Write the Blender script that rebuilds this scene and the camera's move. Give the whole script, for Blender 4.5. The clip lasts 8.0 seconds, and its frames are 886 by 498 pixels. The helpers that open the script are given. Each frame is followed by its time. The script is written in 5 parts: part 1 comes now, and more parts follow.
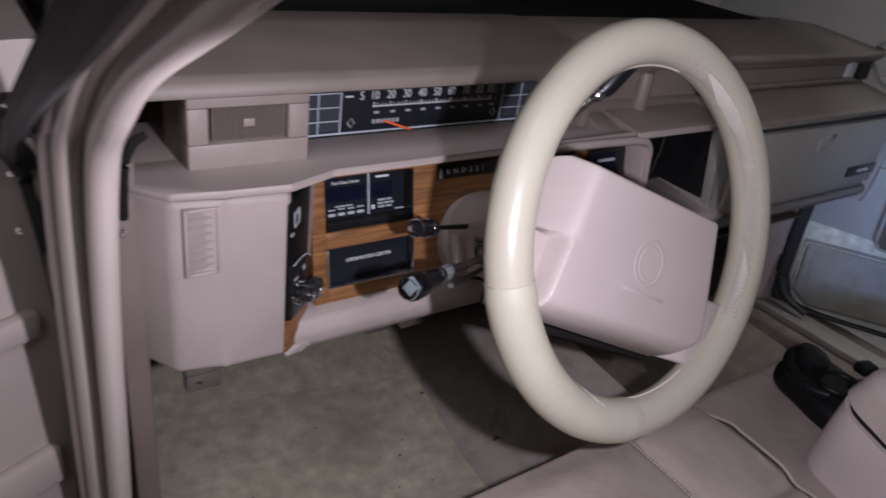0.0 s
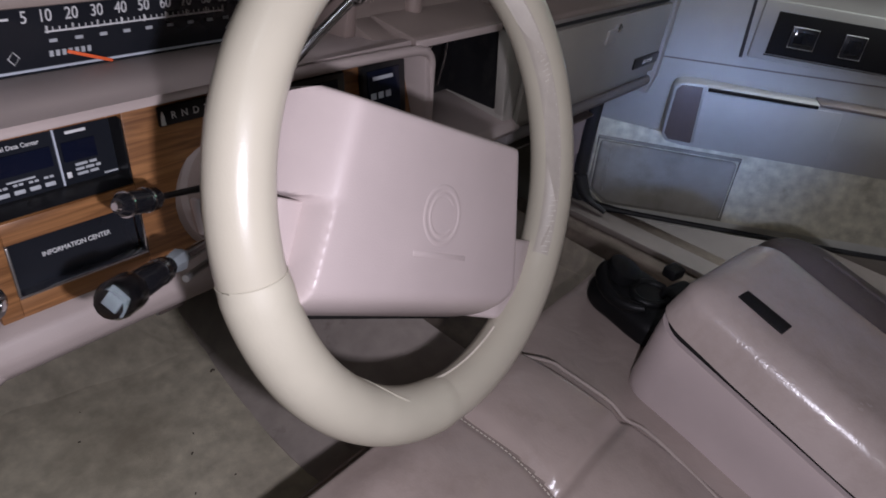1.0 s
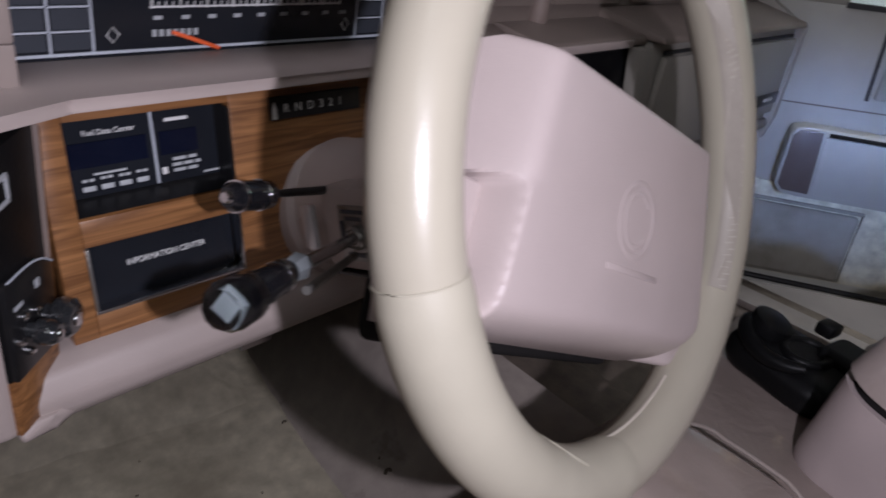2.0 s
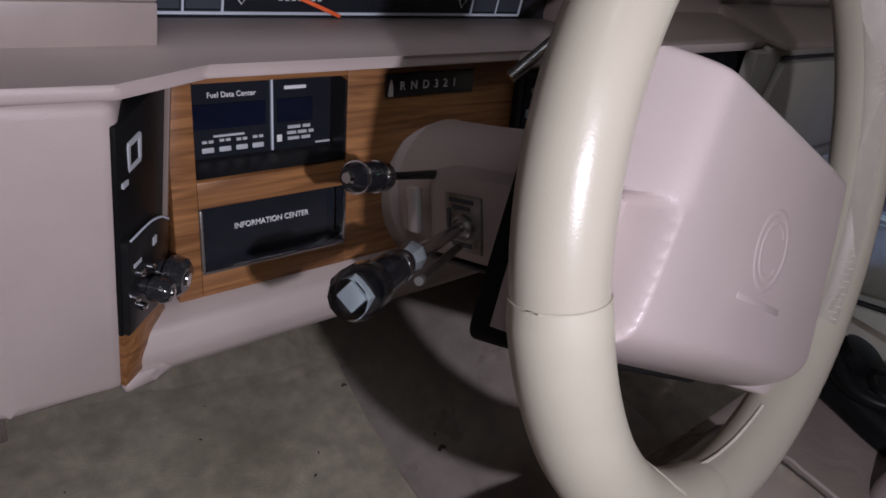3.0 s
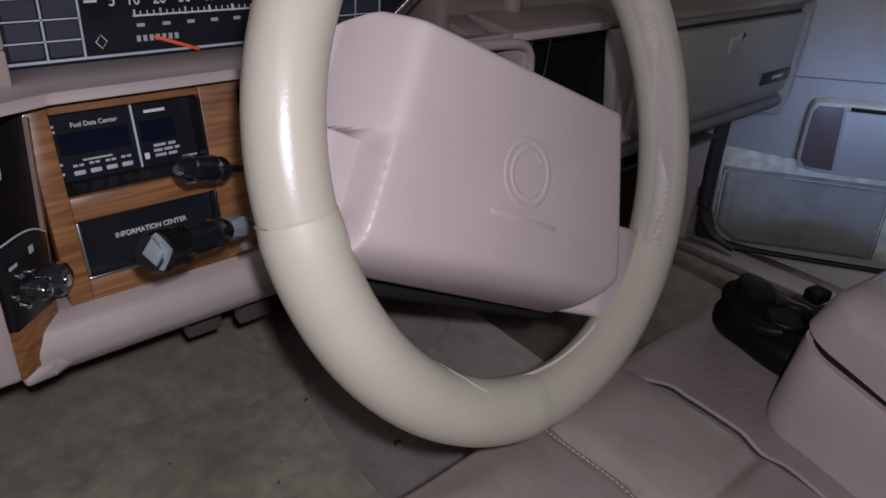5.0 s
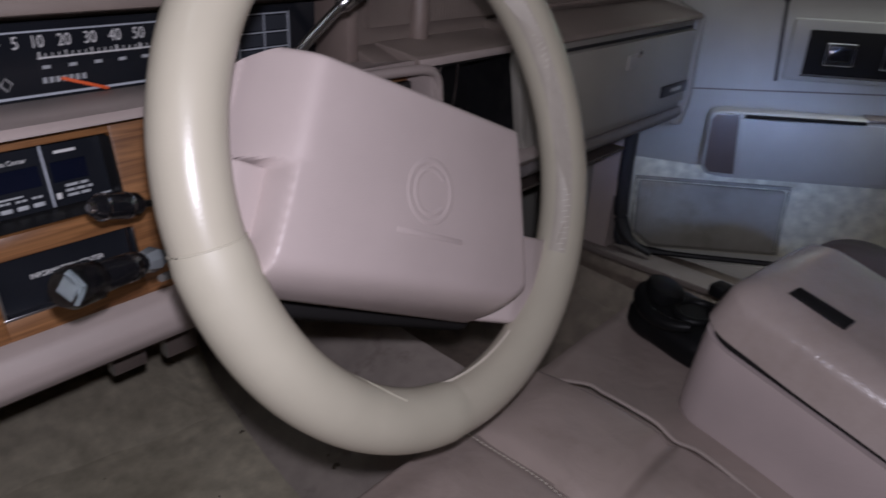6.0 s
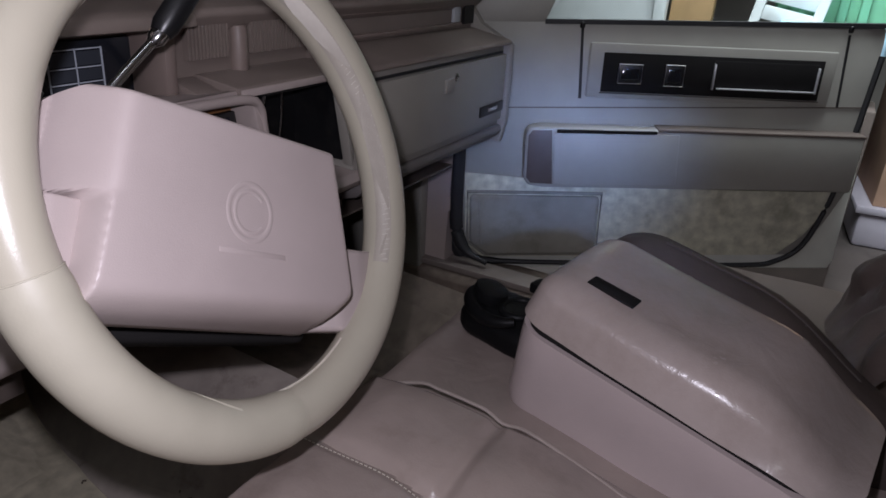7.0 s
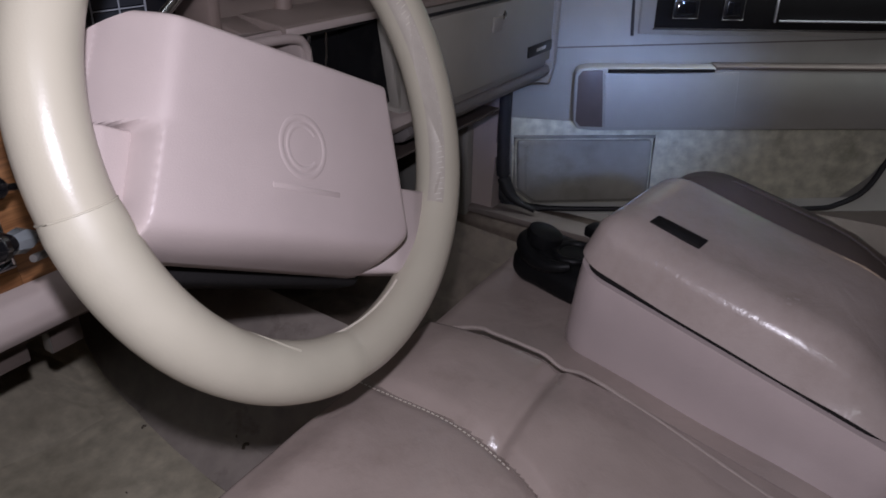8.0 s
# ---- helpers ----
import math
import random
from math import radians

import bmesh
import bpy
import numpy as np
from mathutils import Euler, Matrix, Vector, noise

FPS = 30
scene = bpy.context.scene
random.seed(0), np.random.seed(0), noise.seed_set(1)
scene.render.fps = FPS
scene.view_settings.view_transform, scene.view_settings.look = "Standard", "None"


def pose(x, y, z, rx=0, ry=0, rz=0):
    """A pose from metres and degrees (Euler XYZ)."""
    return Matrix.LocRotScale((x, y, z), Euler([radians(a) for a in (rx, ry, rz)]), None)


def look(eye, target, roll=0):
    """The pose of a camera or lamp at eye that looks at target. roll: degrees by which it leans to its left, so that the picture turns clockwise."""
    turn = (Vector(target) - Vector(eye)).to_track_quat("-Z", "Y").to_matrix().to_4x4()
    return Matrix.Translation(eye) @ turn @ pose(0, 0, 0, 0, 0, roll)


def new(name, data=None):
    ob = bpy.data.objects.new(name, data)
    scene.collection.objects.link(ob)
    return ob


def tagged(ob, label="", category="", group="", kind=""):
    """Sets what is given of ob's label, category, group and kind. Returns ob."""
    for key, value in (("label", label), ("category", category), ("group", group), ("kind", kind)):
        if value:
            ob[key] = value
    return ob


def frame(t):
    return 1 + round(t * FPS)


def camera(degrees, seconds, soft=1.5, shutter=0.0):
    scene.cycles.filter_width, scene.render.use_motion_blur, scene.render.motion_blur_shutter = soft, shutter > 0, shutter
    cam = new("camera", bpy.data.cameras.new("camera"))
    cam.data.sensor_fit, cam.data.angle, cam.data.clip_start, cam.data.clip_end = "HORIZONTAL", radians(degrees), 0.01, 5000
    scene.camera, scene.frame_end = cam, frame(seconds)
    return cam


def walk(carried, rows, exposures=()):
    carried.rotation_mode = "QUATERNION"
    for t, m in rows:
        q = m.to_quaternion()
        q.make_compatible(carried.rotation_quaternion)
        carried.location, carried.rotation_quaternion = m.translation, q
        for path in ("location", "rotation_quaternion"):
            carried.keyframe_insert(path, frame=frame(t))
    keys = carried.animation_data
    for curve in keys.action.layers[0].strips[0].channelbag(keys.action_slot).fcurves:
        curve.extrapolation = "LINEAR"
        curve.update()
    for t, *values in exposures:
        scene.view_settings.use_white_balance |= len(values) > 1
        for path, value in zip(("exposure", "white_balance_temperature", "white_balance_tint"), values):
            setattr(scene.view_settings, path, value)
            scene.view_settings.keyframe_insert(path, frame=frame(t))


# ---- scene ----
cam = camera(64.5, 8.0, soft=1.6, shutter=0.25)
PATH = [
    (0, (-0.533, -0.372, 1.181), (0.549, 1.021, 0.237), 8.6),
    (0.2, (-0.501, -0.328, 1.172), (0.713, 0.93, 0.2), 9.2),
    (0.5, (-0.465, -0.285, 1.173), (0.938, 0.688, 0.132), 12.1),
    (0.7, (-0.433, -0.274, 1.161), (0.978, 0.668, 0.1), 11.5),
    (1, (-0.39, -0.278, 1.141), (1.013, 0.653, 0.062), 10.2),
    (1.2, (-0.378, -0.292, 1.128), (1.024, 0.635, 0.044), 8.7),
    (1.5, (-0.357, -0.288, 1.096), (1.08, 0.714, 0.131), 5.8),
    (1.7, (-0.358, -0.246, 1.072), (1.076, 0.811, 0.165), 5.8),
    (2, (-0.373, -0.177, 1.042), (1.001, 0.932, 0.103), 9.5),
    (2.2, (-0.394, -0.146, 1.05), (0.976, 0.947, 0.087), 13.8),
    (3.3, (-0.385, -0.138, 1.045), (0.838, 1.04, -0.014), 13.2),
    (3.5, (-0.371, -0.166, 1.052), (0.853, 1.025, 0.011), 11.6),
    (3.7, (-0.36, -0.192, 1.061), (0.859, 1.017, 0.035), 9.8),
    (4, (-0.347, -0.22, 1.066), (0.875, 1.026, 0.089), 7.9),
    (4.5, (-0.35, -0.275, 1.057), (0.883, 0.965, 0.086), 6.2),
    (4.7, (-0.349, -0.284, 1.051), (0.879, 0.965, 0.085), 5.1),
    (5.8, (-0.347, -0.302, 1.048), (0.929, 0.951, 0.153), 2.8),
    (6, (-0.353, -0.318, 1.058), (1.025, 0.836, 0.181), 3.3),
    (6.2, (-0.362, -0.342, 1.065), (1.138, 0.681, 0.226), 3.7),
    (6.5, (-0.369, -0.364, 1.071), (1.238, 0.516, 0.27), 3.9),
    (7, (-0.377, -0.367, 1.07), (1.257, 0.473, 0.279), 3.9),
    (7.5, (-0.371, -0.348, 1.056), (1.233, 0.499, 0.214), 3.6),
    (8, (-0.369, -0.347, 1.047), (1.162, 0.56, 0.133), 1.7),
]
walk(cam, [(t, look(eye, target, roll)) for t, eye, target, roll in PATH], exposures=((0, 0.42), (0.5, 0.32), (1.0, 0.34), (2.0, 0.28), (2.3, 0.22), (3.4, 0.02), (4.0, -0.20), (4.6, -0.10), (6, -0.10), (6.5, 0.08), (7, 0.14), (8, 0.17)))

# ---- light ----
world = bpy.data.worlds.new("world")
scene.world = world
world.use_nodes = True
bg = world.node_tree.nodes["Background"]
bg.inputs["Color"].default_value = (0.55, 0.62, 0.8, 1)
bg.inputs["Strength"].default_value = 0.008


def lamp(name, kind, m, energy, colour, size):
    data = bpy.data.lights.new(name, kind)
    data.energy, data.color = energy, colour
    if kind == "AREA":
        data.shape, data.size, data.size_y = "RECTANGLE", size[0], size[1]
    else:
        data.shadow_soft_size = size
    ob = new(name, data)
    ob.matrix_world = m
    return ob


torch = lamp("torch_light", "SPOT", look((-0.350, -0.322, 1.092), (0.05, 0.14, 0.61)), 10.5, (0.85, 0.82, 0.97), 0.007)
torch.data.spot_size, torch.data.spot_blend = radians(176), 0.35
daylight = lamp("window_daylight", "AREA", look((-1.6, -1.30, 1.65), (1.124, 0.113, 0.70)), 0.33, (0.34, 0.50, 1.0), (0.10, 0.10))
daylight.data.spread = radians(12)
# Added fill lamp that lifts the shaded left side; no garage door stands there.
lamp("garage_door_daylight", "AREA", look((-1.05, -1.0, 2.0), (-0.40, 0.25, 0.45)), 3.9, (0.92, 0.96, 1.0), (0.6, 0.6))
# Added lamp to brighten the boxes and door; the garage has no window.
box_fill = lamp("garage_window_daylight", "AREA", look((1.58, -0.40, 2.4), (2.40, -0.85, 0.7)), 32, (0.85, 0.93, 1.0), (0.8, 1.6))
box_fill.data.spread = radians(106)


# ---- materials ----
def mat(name, colour, rough=0.5, metal=0.0, var=0.12, scale=14.0, bump=0.1, bscale=400.0, stain=None, stain_scale=5.0, stain_at=(0.55, 0.7), coat=0.0, emit=0.0, spec=0.5, rvar=0.07, crease=0.0):
    m = bpy.data.materials.new(name)
    m.use_nodes = True
    nt = m.node_tree
    b = nt.nodes["Principled BSDF"]
    b.inputs["Roughness"].default_value, b.inputs["Metallic"].default_value = rough, metal
    b.inputs["Coat Weight"].default_value = coat
    b.inputs["Specular IOR Level"].default_value = spec
    co = nt.nodes.new("ShaderNodeTexCoord")
    n1 = nt.nodes.new("ShaderNodeTexNoise")
    n1.inputs["Scale"].default_value, n1.inputs["Detail"].default_value = scale, 6
    nt.links.new(co.outputs["Object"], n1.inputs["Vector"])
    ramp = nt.nodes.new("ShaderNodeValToRGB")
    lo = [c * (1 - var) for c in colour]
    hi = [min(1, c * (1 + var)) for c in colour]
    ramp.color_ramp.elements[0].position, ramp.color_ramp.elements[1].position = 0.3, 0.7
    ramp.color_ramp.elements[0].color, ramp.color_ramp.elements[1].color = (*lo, 1), (*hi, 1)
    nt.links.new(n1.outputs["Fac"], ramp.inputs["Fac"])
    out = ramp.outputs["Color"]
    if stain:
        n3 = nt.nodes.new("ShaderNodeTexNoise")
        n3.inputs["Scale"].default_value, n3.inputs["Detail"].default_value = stain_scale, 8
        n3.inputs["Roughness"].default_value = 0.65
        nt.links.new(co.outputs["Object"], n3.inputs["Vector"])
        mask = nt.nodes.new("ShaderNodeMapRange")
        mask.inputs["From Min"].default_value, mask.inputs["From Max"].default_value = stain_at
        nt.links.new(n3.outputs["Fac"], mask.inputs["Value"])
        mix = nt.nodes.new("ShaderNodeMixRGB")
        mix.inputs["Color2"].default_value = (*stain, 1)
        nt.links.new(mask.outputs["Result"], mix.inputs["Fac"])
        nt.links.new(out, mix.inputs["Color1"])
        out = mix.outputs["Color"]
    nt.links.new(out, b.inputs["Base Color"])
    rr = nt.nodes.new("ShaderNodeMapRange")
    rr.inputs["To Min"].default_value, rr.inputs["To Max"].default_value = max(0.285 if rough > 0.285 else 0.02, rough - rvar), min(1, rough + rvar)
    nt.links.new(n1.outputs["Fac"], rr.inputs["Value"])
    nt.links.new(rr.outputs["Result"], b.inputs["Roughness"])
    if bump:
        n2 = nt.nodes.new("ShaderNodeTexNoise")
        n2.inputs["Scale"].default_value, n2.inputs["Detail"].default_value = bscale, 3
        nt.links.new(co.outputs["Object"], n2.inputs["Vector"])
        bp = nt.nodes.new("ShaderNodeBump")
        bp.inputs["Strength"].default_value, bp.inputs["Distance"].default_value = bump, 0.0015
        nt.links.new(n2.outputs["Fac"], bp.inputs["Height"])
        if crease:
            n4 = nt.nodes.new("ShaderNodeTexNoise")
            n4.inputs["Scale"].default_value, n4.inputs["Detail"].default_value, n4.inputs["Distortion"].default_value = 24, 4, 1.4
            nt.links.new(co.outputs["Object"], n4.inputs["Vector"])
            bc = nt.nodes.new("ShaderNodeBump")
            bc.inputs["Strength"].default_value, bc.inputs["Distance"].default_value = crease, 0.006
            nt.links.new(n4.outputs["Fac"], bc.inputs["Height"])
            nt.links.new(bc.outputs["Normal"], bp.inputs["Normal"])
        nt.links.new(bp.outputs["Normal"], b.inputs["Normal"])
    if emit:
        b.inputs["Emission Color"].default_value, b.inputs["Emission Strength"].default_value = (*colour, 1), emit
    return m


def wood_mat(name):
    m = mat(name, (0.30, 0.145, 0.045), 0.38, bump=0.05, bscale=300, coat=0.2)
    nt = m.node_tree
    co = nt.nodes.new("ShaderNodeTexCoord")
    mp = nt.nodes.new("ShaderNodeMapping")
    mp.inputs["Scale"].default_value = (6, 60, 110)
    nt.links.new(co.outputs["Object"], mp.inputs["Vector"])
    n = nt.nodes.new("ShaderNodeTexNoise")
    n.inputs["Scale"].default_value, n.inputs["Detail"].default_value, n.inputs["Distortion"].default_value = 1.6, 8, 1.2
    nt.links.new(mp.outputs["Vector"], n.inputs["Vector"])
    r = nt.nodes.new("ShaderNodeValToRGB")
    e = r.color_ramp.elements
    e[0].position, e[1].position = 0.32, 0.68
    e[0].color, e[1].color = (0.15, 0.062, 0.022, 1), (0.34, 0.158, 0.06, 1)
    nt.links.new(n.outputs["Fac"], r.inputs["Fac"])
    nt.links.new(r.outputs["Color"], nt.nodes["Principled BSDF"].inputs["Base Color"])
    return m


M_PAD = mat("pad_vinyl", (0.43, 0.362, 0.342), 0.37, var=0.05, bump=0.12, bscale=900)
M_DASH = mat("dash_vinyl", (0.41, 0.342, 0.315), 0.55, var=0.06, bump=0.15, bscale=800)
M_DASHTOP = mat("dash_top_vinyl", (0.20, 0.16, 0.138), 0.5, var=0.12, bump=0.18, bscale=700)
M_BEZEL = mat("vent_bezel_plastic", (0.30, 0.247, 0.222), 0.5, var=0.08, bump=0.06)
M_TAN = mat("tan_plastic", (0.205, 0.158, 0.137), 0.5, var=0.08, bump=0.06)
M_GLOVE = mat("glove_plastic", (0.31, 0.29, 0.255), 0.48, var=0.06, bump=0.1, bscale=700)
M_CREAM = mat("cream_leather", (0.40, 0.368, 0.290), 0.30, var=0.02, scale=30, bump=0.06, bscale=700, coat=0.1, rvar=0.02)
M_SLEEVE = mat("cream_sleeve", (0.405, 0.376, 0.295), 0.50, var=0.04, scale=30, bump=0.06, bscale=500)
M_STITCH = mat("stitch", (0.55, 0.50, 0.42), 0.6)
M_SEAT = mat("seat_leather", (0.315, 0.256, 0.225), 0.23, var=0.17, scale=9, bump=0.14, bscale=420, stain=(0.2, 0.155, 0.13), stain_scale=6, stain_at=(0.52, 0.78), coat=0.55, crease=0.18)
M_LACING = mat("lacing_thread", (0.47, 0.43, 0.36), 0.6)
M_LACE = mat("lacing_leather", (0.36, 0.325, 0.275), 0.5, var=0.06, scale=60, bump=0.2, bscale=500)
M_PIPE = mat("piping", (0.345, 0.288, 0.255), 0.45)
M_GLOSSY = mat("glossy_black_plastic", (0.010, 0.010, 0.012), 0.10, var=0.05, bump=0.0)
# Stained; also darker than M_ARM, with the top's duller light in the colour.
M_LID = mat("armrest_lid_vinyl", (0.43, 0.362, 0.332), 0.24, var=0.08, bump=0.14, bscale=420, stain=(0.30, 0.245, 0.215), stain_scale=7, stain_at=(0.45, 0.75), coat=0.4, crease=0.2)
M_ARM = mat("armrest_vinyl", (0.51, 0.426, 0.408), 0.31, var=0.04, bump=0.14, bscale=420, coat=0.15, crease=0.10)
M_CARPET = mat("carpet", (0.57, 0.51, 0.39), 0.95, var=0.2, scale=40, bump=0.8, bscale=900, stain=(0.33, 0.285, 0.21), stain_scale=4.0, stain_at=(0.5, 0.75), spec=0.1)
M_HUMP = mat("hump_carpet", (0.40, 0.345, 0.305), 0.9, var=0.12, scale=30, bump=0.5, bscale=900, stain=(0.15, 0.12, 0.10), stain_scale=9, stain_at=(0.6, 0.75), spec=0.1)
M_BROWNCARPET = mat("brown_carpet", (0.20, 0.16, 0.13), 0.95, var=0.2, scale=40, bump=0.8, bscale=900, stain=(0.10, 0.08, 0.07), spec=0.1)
M_DOOR = mat("door_vinyl", (0.315, 0.305, 0.272), 0.5, var=0.06, bump=0.1, bscale=600)
M_DOORCARPET = mat("door_carpet", (0.60, 0.59, 0.47), 0.95, var=0.22, scale=45, bump=0.9, bscale=600, stain=(0.34, 0.33, 0.245), stain_scale=10, stain_at=(0.54, 0.72), spec=0.1)
M_POCKET = mat("pocket_vinyl", (0.27, 0.262, 0.232), 0.75, var=0.18, scale=12, bump=0.2, bscale=500, stain=(0.17, 0.16, 0.125), stain_scale=8, stain_at=(0.5, 0.75), spec=0.2)
M_PAINT = mat("body_paint", (0.49, 0.415, 0.38), 0.35, var=0.05, bump=0.02, coat=0.4, stain=(0.33, 0.27, 0.24), stain_scale=7, stain_at=(0.55, 0.8))
M_DIRT = mat("dirt", (0.10, 0.078, 0.06), 0.9)
M_SLOT = mat("dull_black", (0.015, 0.014, 0.014), 0.85, bump=0.3, spec=0.1)
M_BROWN = mat("brown_vinyl", (0.12, 0.095, 0.082), 0.5, var=0.1, bump=0.1)
M_RUBBER = mat("rubber", (0.018, 0.018, 0.02), 0.6, bump=0.2)
M_BLACK = mat("black_plastic", (0.009, 0.009, 0.010), 0.33, var=0.2, bump=0.03, stain=(0.018, 0.017, 0.016), stain_scale=60, stain_at=(0.5, 0.7))
M_SCREEN = mat("black_panel", (0.013, 0.015, 0.020), 0.22, bump=0.0)
M_DISPLAY = mat("display_window", (0.006, 0.008, 0.02), 0.12, bump=0.0)
M_WHITE = mat("white_print", (0.72, 0.72, 0.71), 0.5, bump=0.0)
M_GREYPRINT = mat("grey_print", (0.44, 0.46, 0.48), 0.5, bump=0.0)
M_LINE = mat("line_print", (0.50, 0.54, 0.60), 0.5, bump=0.0)
M_ORANGE = mat("orange_needle", (0.9, 0.14, 0.04), 0.5, bump=0.0)
M_CHROME = mat("chrome", (0.75, 0.75, 0.77), 0.16, metal=1.0, var=0.05, bump=0.03)
M_STEEL = mat("worn_steel", (0.34, 0.33, 0.31), 0.4, metal=0.8, var=0.2, bump=0.1, stain=(0.16, 0.12, 0.09), stain_scale=60)
M_WOOD = wood_mat("woodgrain")
M_ACRYL = mat("clear_knob", (0.20, 0.22, 0.23), 0.12, var=0.15, scale=60, bump=0.05, coat=0.8)
M_KNOB = mat("smoked_knob", (0.022, 0.023, 0.025), 0.12, var=0.3, scale=80, bump=0.0, coat=0.6)
M_VENT = mat("vent_mesh", (0.34, 0.285, 0.265), 0.7, var=0.1, bump=0.6, bscale=1500)
# Glove box tone darkened: shade of the dash underside, put into the colour.
M_ROLLSHADE = mat("shaded_roll_vinyl", (0.15, 0.135, 0.13), 0.5, var=0.08, bump=0.1, bscale=700)
M_SILL = mat("sill_plate", (0.22, 0.185, 0.165), 0.55, var=0.12, bump=0.15)
M_JACKET = mat("dark_leather", (0.095, 0.072, 0.063), 0.4, var=0.15, bump=0.3, bscale=200)
M_ARMBACK = mat("brown_armrest_leather", (0.060, 0.046, 0.040), 0.6, var=0.15, bump=0.25, bscale=300, spec=0.3)
M_CONCRETE = mat("garage_floor", (0.105, 0.086, 0.08), 0.8, var=0.15, scale=4, bump=0.3, bscale=80, stain=(0.07, 0.058, 0.054))
M_WALL = mat("garage_wall", (0.45, 0.42, 0.38), 0.9, var=0.1, scale=3, bump=0.2, bscale=60)
M_CARD = mat("cardboard", (0.52, 0.33, 0.23), 0.85, var=0.08, scale=10, bump=0.2, bscale=200)
M_REDPRINT = mat("red_print", (0.33, 0.10, 0.06), 0.8, bump=0.0)
M_LILAC = mat("lilac_plastic", (0.50, 0.46, 0.52), 0.5, var=0.06, bump=0.05)
M_FLANGE = mat("door_flange_paint", (0.68, 0.69, 0.62), 0.35, var=0.08, bump=0.05)
M_PALEBOX = mat("pale_box", (0.66, 0.70, 0.70), 0.7, var=0.06, bump=0.05)
M_GREENBOX = mat("green_box", (0.16, 0.42, 0.26), 0.6, var=0.15, scale=6, bump=0.05)
M_BLUEBOX = mat("blue_box", (0.42, 0.66, 0.80), 0.6, var=0.1, bump=0.05)
M_TIMBER = mat("timber", (0.42, 0.27, 0.13), 0.7, var=0.2, scale=8, bump=0.2, bscale=120)
# Taupe seat leather taken darker: the far seat's low light is in the colour.
M_DIMSEAT = mat("dimmed_seat_leather", (0.125, 0.095, 0.08), 0.5, var=0.12, scale=9, bump=0.15, bscale=400, crease=0.16)
M_FACET = mat("grey_facet", (0.34, 0.39, 0.42), 0.12, var=0.15, scale=60, bump=0.0, coat=0.5)
M_BRIGHT = mat("bright_trim", (0.72, 0.72, 0.74), 0.33, metal=0.55, var=0.08, bump=0.03)
M_SLATE = mat("slate_print", (0.04, 0.046, 0.058), 0.4, bump=0.0)
M_DARKWOOD = mat("dark_timber", (0.09, 0.07, 0.06), 0.8, var=0.15, scale=8, bump=0.2, bscale=120)
M_CUP = mat("matt_black_plastic", (0.006, 0.006, 0.0065), 0.45, var=0.2, bump=0.12, bscale=300, spec=0.2)
M_LINER = mat("headliner", (0.45, 0.40, 0.36), 0.9, bump=0.3)


def glass_mat(name):
    m = bpy.data.materials.new(name)
    m.use_nodes = True
    b = m.node_tree.nodes["Principled BSDF"]
    b.inputs["Transmission Weight"].default_value, b.inputs["Roughness"].default_value, b.inputs["IOR"].default_value = 1.0, 0.0, 1.45
    b.inputs["Base Color"].default_value = (0.93, 0.97, 0.95, 1)
    return m


M_GLASS = glass_mat("glass")


# ---- mesh helpers ----
def thing(name, label, category, m=None, group="", kind=""):
    ob = new(name)
    ob.empty_display_size = 0.05
    if m is not None:
        ob.matrix_world = m
    return tagged(ob, label, category, group, kind)


def mesh_from(name, bm, material, sharp=38):
    bmesh.ops.recalc_face_normals(bm, faces=bm.faces)
    lim = radians(sharp)
    for f in bm.faces:
        f.smooth = True
    for e in bm.edges:
        if len(e.link_faces) == 2 and e.calc_face_angle(0) > lim:
            e.smooth = False
    me = bpy.data.meshes.new(name)
    bm.to_mesh(me)
    bm.free()
    me.materials.append(material)
    return me


def part(name, bm, material, parent, label="", m=None):
    ob = new(name, mesh_from(name, bm, material))
    ob.parent = parent
    if m is not None:
        ob.matrix_basis = m
    if label:
        ob["label"] = label
    return ob


def single(name, bm, material, label, category, kind="", group="", m=None):
    ob = new(name, mesh_from(name, bm, material))
    if m is not None:
        ob.matrix_world = m
    return tagged(ob, label, category, group, kind)


def bevel(bm, geom, off, seg=2):
    if off:
        bmesh.ops.bevel(bm, geom=geom, offset=off, segments=seg, profile=0.5, affect="EDGES", clamp_overlap=True)


def box(c, s, bev=0.0, m=None, bm=None, seg=2):
    bm = bm or bmesh.new()
    r = bmesh.ops.create_cube(bm, size=1.0)
    vs = r["verts"]
    for v in vs:
        v.co = Vector((c[0] + v.co.x * s[0], c[1] + v.co.y * s[1], c[2] + v.co.z * s[2]))
        if m is not None:
            v.co = m @ v.co
    if bev:
        bevel(bm, list({e for v in vs for e in v.link_edges}), bev, seg)
    return bm


def span(x0, x1, y0, y1, z0, z1, bev=0.0, bm=None, seg=2):
    return box(((x0 + x1) / 2, (y0 + y1) / 2, (z0 + z1) / 2), (x1 - x0, y1 - y0, z1 - z0), bev, None, bm, seg)


